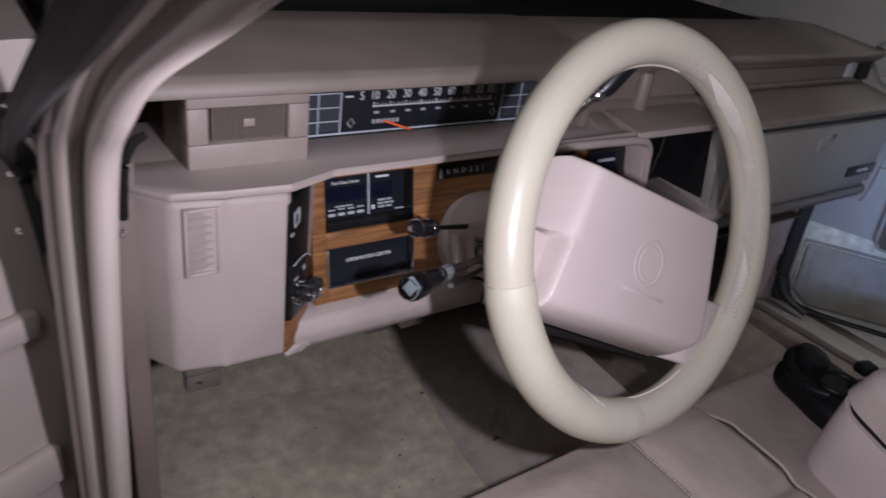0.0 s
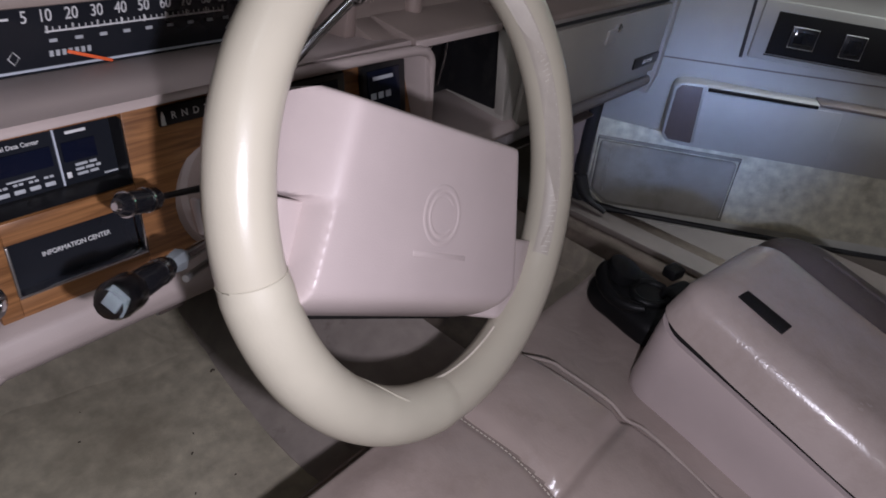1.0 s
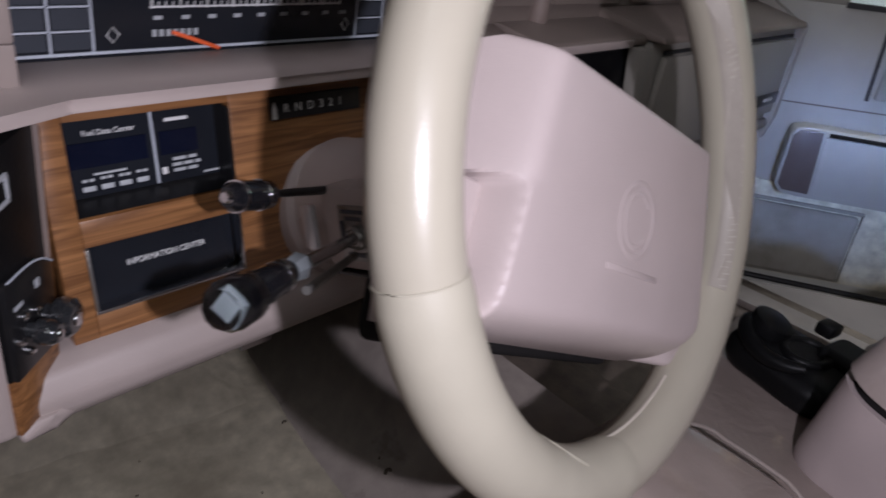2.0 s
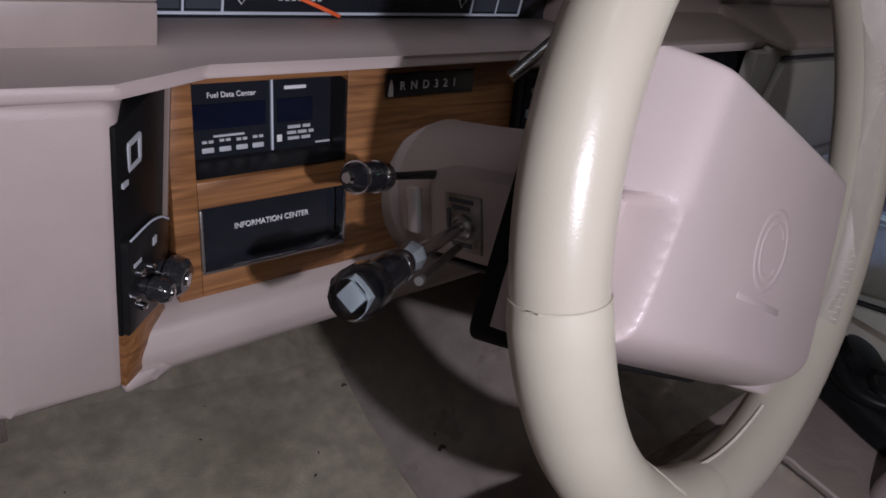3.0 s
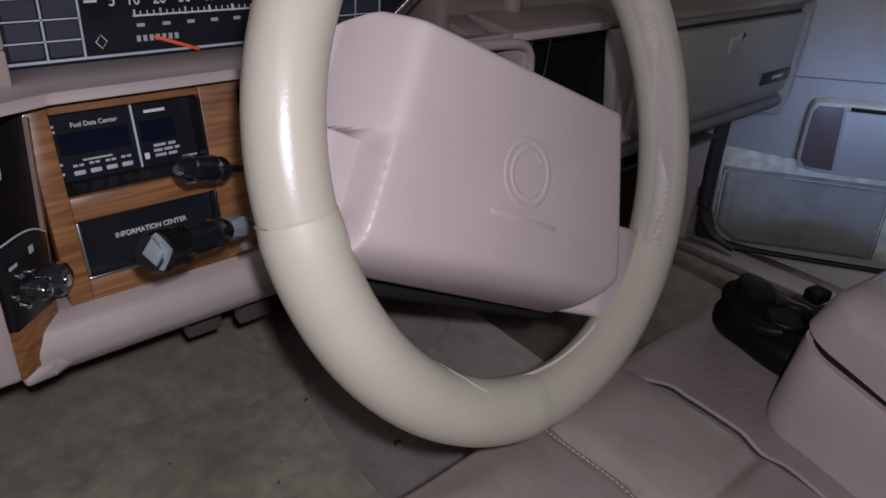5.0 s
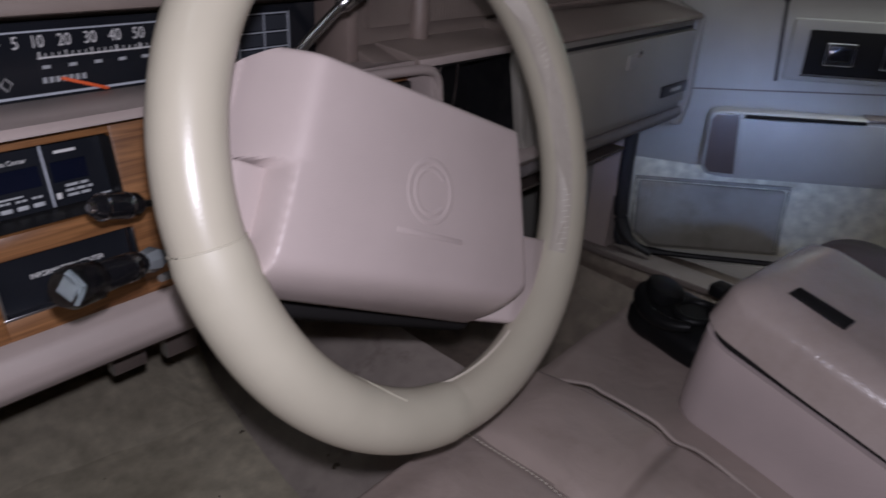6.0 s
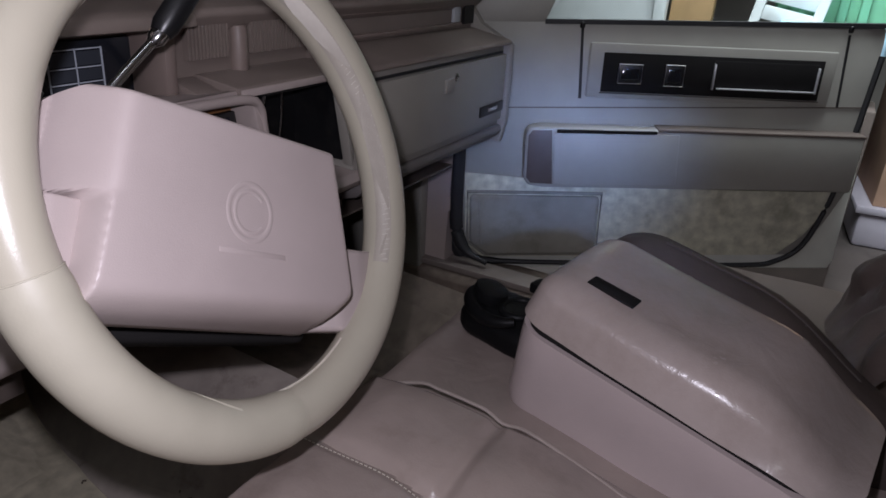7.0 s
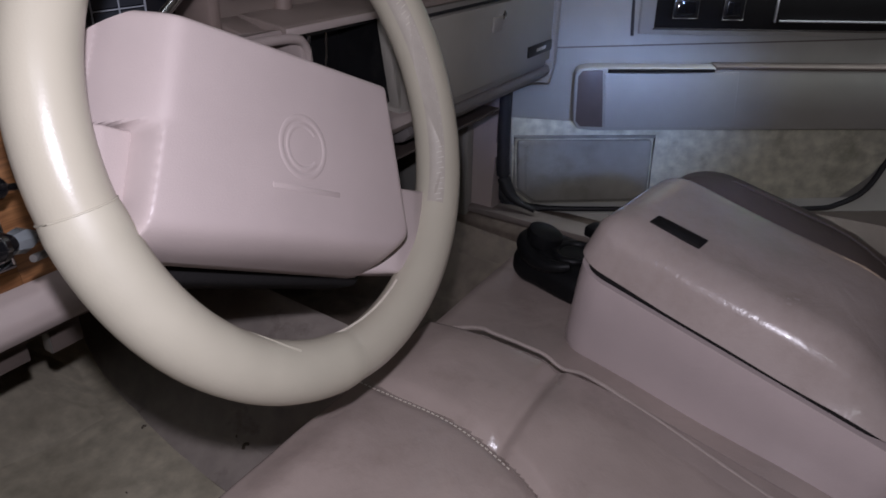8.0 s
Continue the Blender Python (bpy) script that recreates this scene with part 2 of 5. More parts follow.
def prism(pts, axis, a, b, bev=0.0, bm=None, seg=2):
    """A polygon pushed along an axis: x takes (y, z) pairs, y takes (x, z), z takes (x, y)."""
    bm = bm or bmesh.new()
    make = {"x": lambda p, t: (t, p[0], p[1]), "y": lambda p, t: (p[0], t, p[1]), "z": lambda p, t: (p[0], p[1], t)}[axis]
    lo = [bm.verts.new(make(p, a)) for p in pts]
    hi = [bm.verts.new(make(p, b)) for p in pts]
    bm.faces.new(lo), bm.faces.new(hi[::-1])
    n = len(pts)
    for i in range(n):
        bm.faces.new((lo[i], hi[i], hi[(i + 1) % n], lo[(i + 1) % n]))
    if bev:
        bevel(bm, list({e for v in lo + hi for e in v.link_edges}), bev, seg)
    return bm


def smooth_path(pts, n):
    """A curve through the points (Catmull-Rom), n steps a piece."""
    p = [Vector(q) for q in pts]
    p = [2 * p[0] - p[1], *p, 2 * p[-1] - p[-2]]
    out = []
    for i in range(1, len(p) - 2):
        for k in range(n):
            t = k / n
            out.append(0.5 * (2 * p[i] + (p[i + 1] - p[i - 1]) * t + (2 * p[i - 1] - 5 * p[i] + 4 * p[i + 1] - p[i + 2]) * t * t + (3 * p[i] - p[i - 1] - 3 * p[i + 1] + p[i + 2]) * t ** 3))
    out.append(p[-2])
    return out


def tube(path, r, seg=10, closed=False, bm=None, squash=(1, 1), up=(0, 0, 1)):
    bm = bm or bmesh.new()
    pts = [Vector(p) for p in path]
    n = len(pts)
    radii = r if isinstance(r, (list, tuple)) else [r] * n
    rings = []
    for i, p in enumerate(pts):
        a = pts[(i - 1) % n] if closed or i else pts[i]
        b = pts[(i + 1) % n] if closed or i < n - 1 else pts[i]
        t = (b - a).normalized()
        u = Vector(up)
        if abs(t.dot(u)) > 0.97:
            u = Vector((1, 0, 0))
        x = t.cross(u).normalized()
        y = x.cross(t).normalized()
        rings.append([bm.verts.new(p + radii[i] * (math.cos(2 * math.pi * k / seg) * squash[0] * x + math.sin(2 * math.pi * k / seg) * squash[1] * y)) for k in range(seg)])
    for i in range(n if closed else n - 1):
        a, b = rings[i], rings[(i + 1) % n]
        for k in range(seg):
            bm.faces.new((a[k], a[(k + 1) % seg], b[(k + 1) % seg], b[k]))
    if not closed:
        bm.faces.new(rings[0][::-1]), bm.faces.new(rings[-1])
    return bm


def lathe(profile, seg=24, bm=None):
    """Profile of (radius, z) round the z axis."""
    bm = bm or bmesh.new()
    rings = [[bm.verts.new((r * math.cos(2 * math.pi * k / seg), r * math.sin(2 * math.pi * k / seg), z)) for k in range(seg)] for r, z in profile]
    for a, b in zip(rings, rings[1:]):
        for k in range(seg):
            bm.faces.new((a[k], a[(k + 1) % seg], b[(k + 1) % seg], b[k]))
    bm.faces.new(rings[0][::-1]), bm.faces.new(rings[-1])
    return bm


def sheet(f, u0, u1, v0, v1, nu, nv, thick=0.0, bm=None):
    """A grid surface f(u, v) -> point; thick > 0 closes it below by that much."""
    bm = bm or bmesh.new()
    g = [[bm.verts.new(f(u0 + (u1 - u0) * i / nu, v0 + (v1 - v0) * j / nv)) for j in range(nv + 1)] for i in range(nu + 1)]
    for i in range(nu):
        for j in range(nv):
            bm.faces.new((g[i][j], g[i + 1][j], g[i + 1][j + 1], g[i][j + 1]))
    if thick:
        rim = [g[i][0] for i in range(nu)] + [g[nu][j] for j in range(nv)] + [g[i][nv] for i in range(nu, 0, -1)] + [g[0][j] for j in range(nv, 0, -1)]
        low = [bm.verts.new(v.co - Vector((0, 0, thick))) for v in rim]
        n = len(rim)
        for k in range(n):
            bm.faces.new((rim[k], low[k], low[(k + 1) % n], rim[(k + 1) % n]))
        bm.faces.new(low)
    return bm


def soft_box(x0, x1, y0, y1, z0, z1, radii, n=5, mid=6, warp=None, bm=None):
    """A box with rounded corners of its own radius along each axis; warp bends each point."""
    bm = bm or bmesh.new()
    lo, hi = Vector((x0, y0, z0)), Vector((x1, y1, z1))
    c, h = (lo + hi) / 2, (hi - lo) / 2
    r = [min(radii[k], h[k] * 0.999) for k in range(3)]

    def steps(k):
        flat = h[k] - r[k]
        arc = [flat + r[k] * math.tan(math.pi / 4 * i / n) for i in range(1, n + 1)]
        core = [-flat + 2 * flat * i / mid for i in range(mid + 1)]
        return [-a for a in arc[::-1]] + core + arc

    ax = [steps(k) for k in range(3)]
    made = {}

    def vert(i, j, k):
        if (i, j, k) not in made:
            p = (ax[0][i], ax[1][j], ax[2][k])
            q = [max(-(h[a] - r[a]), min(h[a] - r[a], p[a])) for a in range(3)]
            d = Vector([(p[a] - q[a]) / r[a] for a in range(3)]).normalized()
            w = c + Vector([q[a] + r[a] * d[a] for a in range(3)])
            made[(i, j, k)] = bm.verts.new(warp(w) if warp else w)
        return made[(i, j, k)]

    m = len(ax[0]) - 1
    for a in range(m):
        for e in range(m):
            for f in (0, m):
                bm.faces.new((vert(f, a, e), vert(f, a + 1, e), vert(f, a + 1, e + 1), vert(f, a, e + 1)))
                bm.faces.new((vert(a, f, e), vert(a + 1, f, e), vert(a + 1, f, e + 1), vert(a, f, e + 1)))
                bm.faces.new((vert(a, e, f), vert(a + 1, e, f), vert(a + 1, e + 1, f), vert(a, e + 1, f)))
    return bm


def soft_min(values, k):
    low = min(values)
    return low - k * math.log(sum(math.exp(-(v - low) / k) for v in values))


def smooth01(t):
    t = min(1.0, max(0.0, t))
    return t * t * (3 - 2 * t)


def axis_m(a, b):
    """A pose at a whose z axis points to b."""
    d = Vector(b) - Vector(a)
    return Matrix.Translation(a) @ d.to_track_quat("Z", "Y").to_matrix().to_4x4()


def words(name, text, size, material, parent, m, label="", depth=0.0004, sx=1.0):
    cu = bpy.data.curves.new(name, "FONT")
    cu.body, cu.size, cu.extrude, cu.align_x, cu.align_y = text, size, depth, "CENTER", "CENTER"
    tmp = bpy.data.objects.new("tmp_text", cu)
    scene.collection.objects.link(tmp)
    bpy.context.view_layer.update()
    me = bpy.data.meshes.new_from_object(tmp.evaluated_get(bpy.context.evaluated_depsgraph_get()))
    bpy.data.objects.remove(tmp)
    me.materials.clear()
    me.materials.append(material)
    ob = new(name, me)
    ob.parent = parent
    ob.matrix_basis = m @ Matrix.Diagonal((sx, 1, 1, 1))
    if label:
        ob["label"] = label
    return ob


def faced(x, y, z, tilt=0):
    """A pose for flat writing that faces the driver (towards -y)."""
    return pose(x, y, z, 90 - tilt, 0, 0)


# ---- garage ----
single("ground", span(-6, 6, -6, 6, -0.1, 0.0), M_CONCRETE, "dusty grey concrete garage floor", "ground", "structure")
for nm, b in (("wall_north", (-6, 6, 5.9, 6.1, 0, 3.2)), ("wall_south", (-6, 6, -6.1, -5.9, 0, 3.2)), ("wall_west", (-6.1, -5.9, -6, 6, 0, 3.2)), ("wall_east", (5.9, 6.1, -6, 6, 0, 3.2))):
    single(nm, span(*b), M_WALL, "plain painted garage wall", "wall", "structure")
single("ceiling", span(-6, 6, -6, 6, 3.2, 3.3), M_WALL, "plain garage ceiling", "ceiling", "structure")

# ---- car body ----
floor_z = 0.31


def mat_edge(y):
    """Where the floor mat meets the tunnel carpet."""
    return 0.080 + 0.28 * max(0.0, y - 0.2) ** 1.5


def mat_height(x, y):
    z = floor_z + max(0.0, y - 0.62) * 0.75
    return z + 0.004 * noise.noise(Vector((x * 9, y * 9, 0)))


def hump_height(x, y):
    k = min(1.0, max(0.0, (x - mat_edge(y) + 0.015) / 0.17))
    k2 = min(1.0, max(0.0, (0.62 - x) / 0.14))
    z = floor_z + 0.006 + 0.07 * (k * k * (3 - 2 * k)) * (k2 * k2 * (3 - 2 * k2)) + max(0.0, y - 0.62) * 0.75
    return z + 0.003 * noise.noise(Vector((x * 11, y * 11, 3)))


car = thing("car_body", "beige car body shell with both front doors open", "car body", kind="structure")
part("floor_carpet", sheet(lambda u, y: (-0.43 + u * (mat_edge(y) + 0.43), y, mat_height(u, y) + 0.007), 0, 1, -1.2, 1.05, 24, 60, 0.03), M_CARPET, car, "worn olive beige floor mat")
part("tunnel_carpet", sheet(lambda u, y: (mat_edge(y) - 0.004 + u * (0.344 - mat_edge(y)), y, hump_height(mat_edge(y) + u * (0.34 - mat_edge(y)), y)), 0, 1, -1.2, 1.05, 30, 60, 0.03), M_HUMP, car, "stained beige carpet over the tunnel")
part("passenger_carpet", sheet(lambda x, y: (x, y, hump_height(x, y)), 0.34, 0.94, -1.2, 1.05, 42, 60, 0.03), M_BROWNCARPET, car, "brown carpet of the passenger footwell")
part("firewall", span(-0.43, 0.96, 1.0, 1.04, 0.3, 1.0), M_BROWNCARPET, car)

# left door jamb and windscreen pillar
JAMB = [(0.258, 0.22), (0.213, 0.36), (0.183, 0.55), (0.155, 0.70), (0.125, 0.865), (0.080, 0.99), (0.022, 1.044), (-0.048, 1.090), (-0.16, 1.143), (-0.40, 1.258), (-0.62, 1.358)]


def jamb_sweep(x0, x1, inset, r):
    path = smooth_path([((x0 + x1) / 2, y + inset, z) for y, z in JAMB], 6)
    return tube(path, 1.0, 12, squash=(r, abs(x1 - x0) / 2), up=(1, 0, 0))


part("pillar_inner_bead", jamb_sweep(-0.472, -0.451, 0.0, 0.012), M_PAINT, car)
# Brown tubes fill the dark grooves between the painted beads.
part("pillar_groove", jamb_sweep(-0.476, -0.462, 0.019, 0.008), M_TAN, car, "brown strip in the groove between the pillar beads")
part("pillar_middle_bead", jamb_sweep(-0.486, -0.464, 0.030, 0.013), M_PAINT, car)
part("pillar_outer_groove", jamb_sweep(-0.487, -0.471, 0.045, 0.006), M_TAN, car, "brown strip in the groove between the pillar beads")
part("pillar_outer_face", jamb_sweep(-0.491, -0.470, 0.060, 0.017), M_PAINT, car)
part("pillar_core", jamb_sweep(-0.480, -0.452, 0.07, 0.022), M_PAINT, car)
part("pillar_seal", tube(smooth_path([(-0.500, 0.262, 0.93), (-0.502, 0.16, 0.985), (-0.502, 0.046, 1.041), (-0.502, -0.089, 1.100), (-0.502, -0.20, 1.149), (-0.502, -0.45, 1.265), (-0.50, -0.62, 1.345)], 5), 0.0085, 8), M_RUBBER, car, "black rubber seal along the windscreen pillar")
part("fender", sheet(lambda u, y: (-0.462 - 0.20 * u, y, 1.005 - 0.05 * u * u - 0.06 * max(0.0, y - 0.5) ** 2 - 0.62 * max(0.0, u - 0.8) * 3), 0, 1, 0.335, 1.9, 24, 16, 0.045), M_PAINT, car, "beige painted front fender")
for y, z in ((0.150, 1.010), (0.235, 0.925), (0.245, 0.868)):
    part("jamb_screw", lathe([(0.0045, 0), (0.0045, 0.002), (0.002, 0.004)], 10), M_CHROME, car, m=pose(-0.503, y, z, 0, -90, 0))
part("dash_end_gap", tube(smooth_path([(-0.400, 0.238, 0.947), (-0.412, 0.236, 0.940), (-0.420, 0.235, 0.920), (-0.423, 0.235, 0.893), (-0.424, 0.237, 0.870)], 5), [0.0035] * 2 + [0.0045] * 19, 8), M_SLOT, car, "dark gap beside the dashboard end")
part("dash_end_screw", lathe([(0.0045, 0), (0.0045, 0.002), (0.002, 0.004)], 10), M_CHROME, car, m=pose(-0.4275, 0.232, 0.858, 90))
for z, w in ((0.60, 0.03), (0.81, 0.035), (0.90, 0.02)):
    part("hinge_plate", box((-0.482, 0.262, z), (0.010, 0.03, w), 0.003), M_STEEL, car)
part("sill_left", prism([(-0.43, 0.30), (-0.43, 0.36), (-0.455, 0.385), (-0.50, 0.38), (-0.54, 0.33), (-0.54, 0.24), (-0.43, 0.24)], "y", -1.2, 0.32, 0.008), M_PAINT, car, "painted door sill")
part("kick_panel_left", span(-0.435, -0.41, 0.24, 1.0, 0.3, 0.93, 0.004), M_TAN, car)
part("sill_plate", span(0.955, 1.02, -1.1, 0.42, 0.375, 0.390, 0.003), M_SILL, car, "scuffed brown sill trim")
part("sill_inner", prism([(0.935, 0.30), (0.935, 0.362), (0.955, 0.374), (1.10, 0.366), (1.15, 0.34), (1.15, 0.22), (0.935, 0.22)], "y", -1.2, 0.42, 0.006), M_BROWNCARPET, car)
part("kick_panel_right", prism([(0.372, 0.33), (0.378, 0.80), (1.0, 0.80), (1.0, 0.3), (0.40, 0.3)], "x", 0.945, 0.974, 0.006), M_DOOR, car, "pale vinyl kick panel")
part("opening_seal", tube(smooth_path([(0.992, 0.314, 0.78), (0.990, 0.312, 0.66), (0.988, 0.308, 0.52), (0.988, 0.298, 0.455), (0.988, 0.268, 0.418), (0.988, 0.22, 0.404)], 6), [0.0155 - 0.009 * smooth01((k - 19) / 9) for k in range(31)], 10), M_RUBBER, car, "thick black rubber seal round the door opening")
part("jamb_flange", prism([(0.372, 0.612), (0.333, 0.630), (0.338, 0.590), (0.358, 0.575)], "x", 0.976, 0.984, 0.002), M_PAINT, car, "pale painted edge of the door opening")
part("jamb_flange", prism([(0.352, 0.555), (0.318, 0.548), (0.316, 0.515), (0.345, 0.495)], "x", 0.976, 0.984, 0.002), M_PAINT, car, "pale painted edge of the door opening")
part("pillar_right", prism([(0.32, 0.24), (0.32, 1.0), (0.20, 1.06), (-0.4, 1.36), (-0.46, 1.40), (-0.3, 1.40), (0.30, 1.12), (0.85, 1.0), (0.85, 0.24)], "x", 0.975, 1.03, 0.006), M_PAINT, car)
part("roof", sheet(lambda x, y: (x, y, 1.43 - 0.06 * ((x - 0.26) / 0.7) ** 2 - 0.05 * (max(0, y + 0.5) / 0.3) ** 2 * 0.3), -0.50, 1.02, -2.0, -0.35, 12, 12, 0.03), M_LINER, car, "beige cloth headliner under the roof")
part("rear_bulkhead", span(-0.45, 0.96, -1.95, -1.88, 0.25, 1.05), M_SEAT, car)
ws = sheet(lambda x, t: (x, 0.86 - 1.25 * t, 1.0 + 0.40 * t), -0.44, 0.97, 0, 1, 8, 8)
wind = part("windscreen", ws, M_GLASS, car, "tinted windscreen")
wind.visible_shadow = False
part("windscreen_base", prism([(0.49, 0.975), (0.505, 0.985), (0.90, 0.99), (0.90, 0.95), (0.49, 0.95)], "x", -0.43, 0.96), M_SLOT, car, "dark strip under the windscreen")
part("pillar_trim", prism([(0.30, 0.985), (0.66, 0.985), (0.66, 1.03), (0.20, 1.22), (0.05, 1.22)], "x", 0.958, 0.972, 0.004), M_DOOR, car, "pale trim inside the windscreen pillar")
part("bonnet", sheet(lambda x, y: (x, y, 0.97 - 0.05 * (y - 0.9) ** 2), -0.55, 1.08, 0.88, 2.1, 10, 10, 0.05), M_PAINT, car)

# bits of metal under the dashboard edge
for x, y, z, h in ((-0.362, 0.222, 0.674, 0.020), (-0.046, 0.300, 0.645, 0.075), (-0.103, 0.300, 0.648, 0.070)):
    br = thing("bracket", "small steel bracket hanging under the dashboard edge", "bracket", pose(x, y, z), group="brackets under the dashboard")
    part("plate", box((0, 0, 0), (0.034, 0.003, h), 0.001), M_BROWN, br)
    part("lip", box((-0.0175, 0.006, 0), (0.002, 0.014, h), 0.0008), M_STEEL, br)
    part("screw", lathe([(0.003, 0), (0.003, 0.002), (0.001, 0.003)], 8), M_CHROME, br, m=pose(-0.006, -0.002, 0.002, 90))

# ---- dashboard ----
dash = thing("dashboard", "taupe vinyl dashboard with woodgrain trim and a ribbon speedometer", "dashboard")
part("top_pad", prism([(0.247, 0.972), (0.250, 0.984), (0.262, 0.990), (0.42, 1.003), (0.49, 1.0), (0.50, 0.98), (0.50, 0.93), (0.335, 0.955), (0.335, 0.962)], "x", -0.425, 0.20, 0.004), M_DASHTOP, dash, "dull brown vinyl top pad")
part("top_pad", prism([(0.268, 0.980), (0.272, 0.988), (0.42, 1.003), (0.48, 1.0), (0.50, 0.98), (0.50, 0.93), (0.30, 0.95)], "x", 0.20, 0.965, 0.004), M_DASHTOP, dash, "dull brown vinyl top pad")
shelf = [(-0.243, 0.345), (0.20, 0.345), (0.20, 0.240), (0.262, 0.240), (0.262, 0.224), (-0.226, 0.222), (-0.283, 0.190), (-0.345, 0.196), (-0.392, 0.203), (-0.428, 0.255), (-0.428, 0.345)]
shelf_bm = prism(shelf, "z", 0.8935, 0.9015, 0.003)
for v in shelf_bm.verts:
    v.co.z -= max(-0.03, v.co.y - 0.225) * 0.10
part("shelf", shelf_bm, M_DASH, dash)
part("side_pod", prism([(-0.283, 0.194), (-0.345, 0.200), (-0.392, 0.207), (-0.426, 0.262), (-0.426, 0.42), (-0.262, 0.42), (-0.262, 0.245)], "z", 0.703, 0.8938, 0.007, seg=3), M_DASH, dash, "taupe vinyl panel with a slot vent")
sv = part("slot_vent", span(-0.378, -0.353, 0.2025, 0.212, 0.822, 0.884, 0.002), M_VENT, dash, "recessed slot vent")
for q in ((-0.382, -0.3785, 0.818, 0.888), (-0.3525, -0.349, 0.818, 0.888), (-0.3785, -0.3525, 0.8845, 0.888), (-0.3785, -0.3525, 0.818, 0.8215)):
    part("frame", span(q[0], q[1], 0.1985, 0.212, q[2], q[3], 0.0012), M_DASH, sv)
for k in range(7):
    part("slat", span(-0.3775, -0.3535, 0.2015, 0.206, 0.8265 + 0.0082 * k, 0.8295 + 0.0082 * k, 0.0008), M_VENT, sv)
part("backing", span(-0.26, 0.27, 0.285, 0.32, 0.70, 0.88), M_BLACK, dash)
# wood trim round the switches
wood = part("wood_trim", span(-0.237, -0.2205, 0.252, 0.27, 0.722, 0.8935, 0.001), M_WOOD, dash, "brown woodgrain trim")
for b in ((-0.2205, -0.1075, 0.252, 0.27, 0.8765, 0.8935), (-0.2205, -0.1075, 0.252, 0.27, 0.7975, 0.8155), (-0.2205, -0.1075, 0.252, 0.27, 0.722, 0.7525), (-0.1075, 0.262, 0.252, 0.27, 0.722, 0.8935)):
    part("wood_strip", span(*b, 0.001), M_WOOD, dash)
side = thing("switch_panel", "black headlamp switch panel with two shiny knobs in woodgrain", "switch panel")
side.parent = dash


def on_panel(v):
    """A place across, out of and up the angled switch panel, in the world: its far edge leans with the trim."""
    k = (0.797 + v[2] - 0.745) / 0.128
    near, far = Vector((-0.283, 0.193)), Vector((-0.246, 0.225)).lerp(Vector((-0.2335, 0.251)), k)
    d = far - near
    p = near + d * (v[0] + 0.035) / 0.07 - Vector((d.y, -d.x)).normalized() * v[1]
    return Vector((p.x, p.y, 0.797 + v[2]))


def bent(bm):
    for v in bm.verts:
        v.co = on_panel(v.co)
    return bm


def panel_m(x, z):
    return axis_m(on_panel((x, 0, z)), on_panel((x, -0.05, z)))


part("wood_frame", bent(span(-0.035, 0.035, 0.0, 0.008, -0.09, -0.050, 0.001)), M_WOOD, side)
part("wood_frame", bent(span(0.031, 0.035, -0.001, 0.007, -0.049, 0.081, 0.001)), M_WOOD, side)
part("face", bent(span(-0.035, 0.031, 0.001, 0.010, -0.050, 0.085, 0.001)), M_CUP, side)
part("lower_block", bent(prism([(-0.034, -0.049), (0.029, -0.049), (0.029, 0.004), (0.010, 0.012), (-0.034, 0.016)], "y", -0.003, 0.003, 0.0012)), M_BLACK, side)
# Glint along the block's edge, drawn as a pale tube.
part("glint_line", bent(tube(smooth_path([(-0.030, -0.0032, 0.0165), (-0.004, -0.0034, 0.0150), (0.014, -0.0034, 0.0105), (0.028, -0.0032, 0.003)], 5), 0.0007, 6)), M_LINE, side)
part("recess_edge", bent(box((0.0295, 0.0, 0.020), (0.0016, 0.004, 0.126), 0.0004)), M_TAN, side)
for x, z, w, h in ((-0.016, 0.070, 0.015, 0.0024), (-0.016, 0.056, 0.015, 0.0024), (-0.023, 0.063, 0.0022, 0.013), (-0.009, 0.063, 0.0022, 0.013), (-0.028, 0.050, 0.006, 0.003), (0.004, 0.0, 0.005, 0.005), (-0.022, -0.002, 0.010, 0.0024)):
    part("print", bent(box((x, -0.0033 if z < 0.01 else 0.0, z), (w, 0.0015, h))), M_GREYPRINT, side)
for x, z, r in ((0.014, -0.026, 0.0130), (-0.014, -0.022, 0.0080)):
    kb = part("knob", lathe([(r * 0.6, 0), (r * 0.6, 0.007), (r * 0.95, 0.009), (r, 0.012), (r * 0.95, 0.018), (r * 0.7, 0.021), (0.001, 0.0215)], 20), M_KNOB, side, "dark shiny knob", m=panel_m(x, z))
    # Chrome dot added to stand for the highlight on the black knob.
    part("knob_cap", lathe([(r * 0.38, 0.0212), (r * 0.34, 0.0226), (0.001, 0.0230)], 14), M_CHROME, kb)
for k in range(5):
    a = radians(40 + 72 * k)
    part("chrome_stud", lathe([(0.0026, 0), (0.0026, 0.006), (0.0012, 0.0075)], 10), M_CHROME, side, m=panel_m(-0.014 + 0.014 * math.cos(a), -0.022 + 0.0125 * math.sin(a)))

# fuel computer
fuel = part("fuel_display", span(-0.2205, -0.1075, 0.272, 0.276, 0.8165, 0.8735), M_SCREEN, dash, "black fuel data display panel")
part("recess_floor", prism([(0.253, 0.8170), (0.272, 0.8205), (0.272, 0.8170)], "x", -0.2205, -0.1075), M_BLACK, fuel)
part("recess_side", prism([(0.253, 0.8170), (0.253, 0.8732), (0.272, 0.8732), (0.272, 0.8170)], "x", -0.1095, -0.1076), M_BLACK, fuel)
# Glint in the recess corner, put in as a grey strip.
part("glint_strip", box((-0.117, 0.2700, 0.8240), (0.012, 0.001, 0.0012), 0, pose(0, 0, 0)), M_GREYPRINT, fuel)
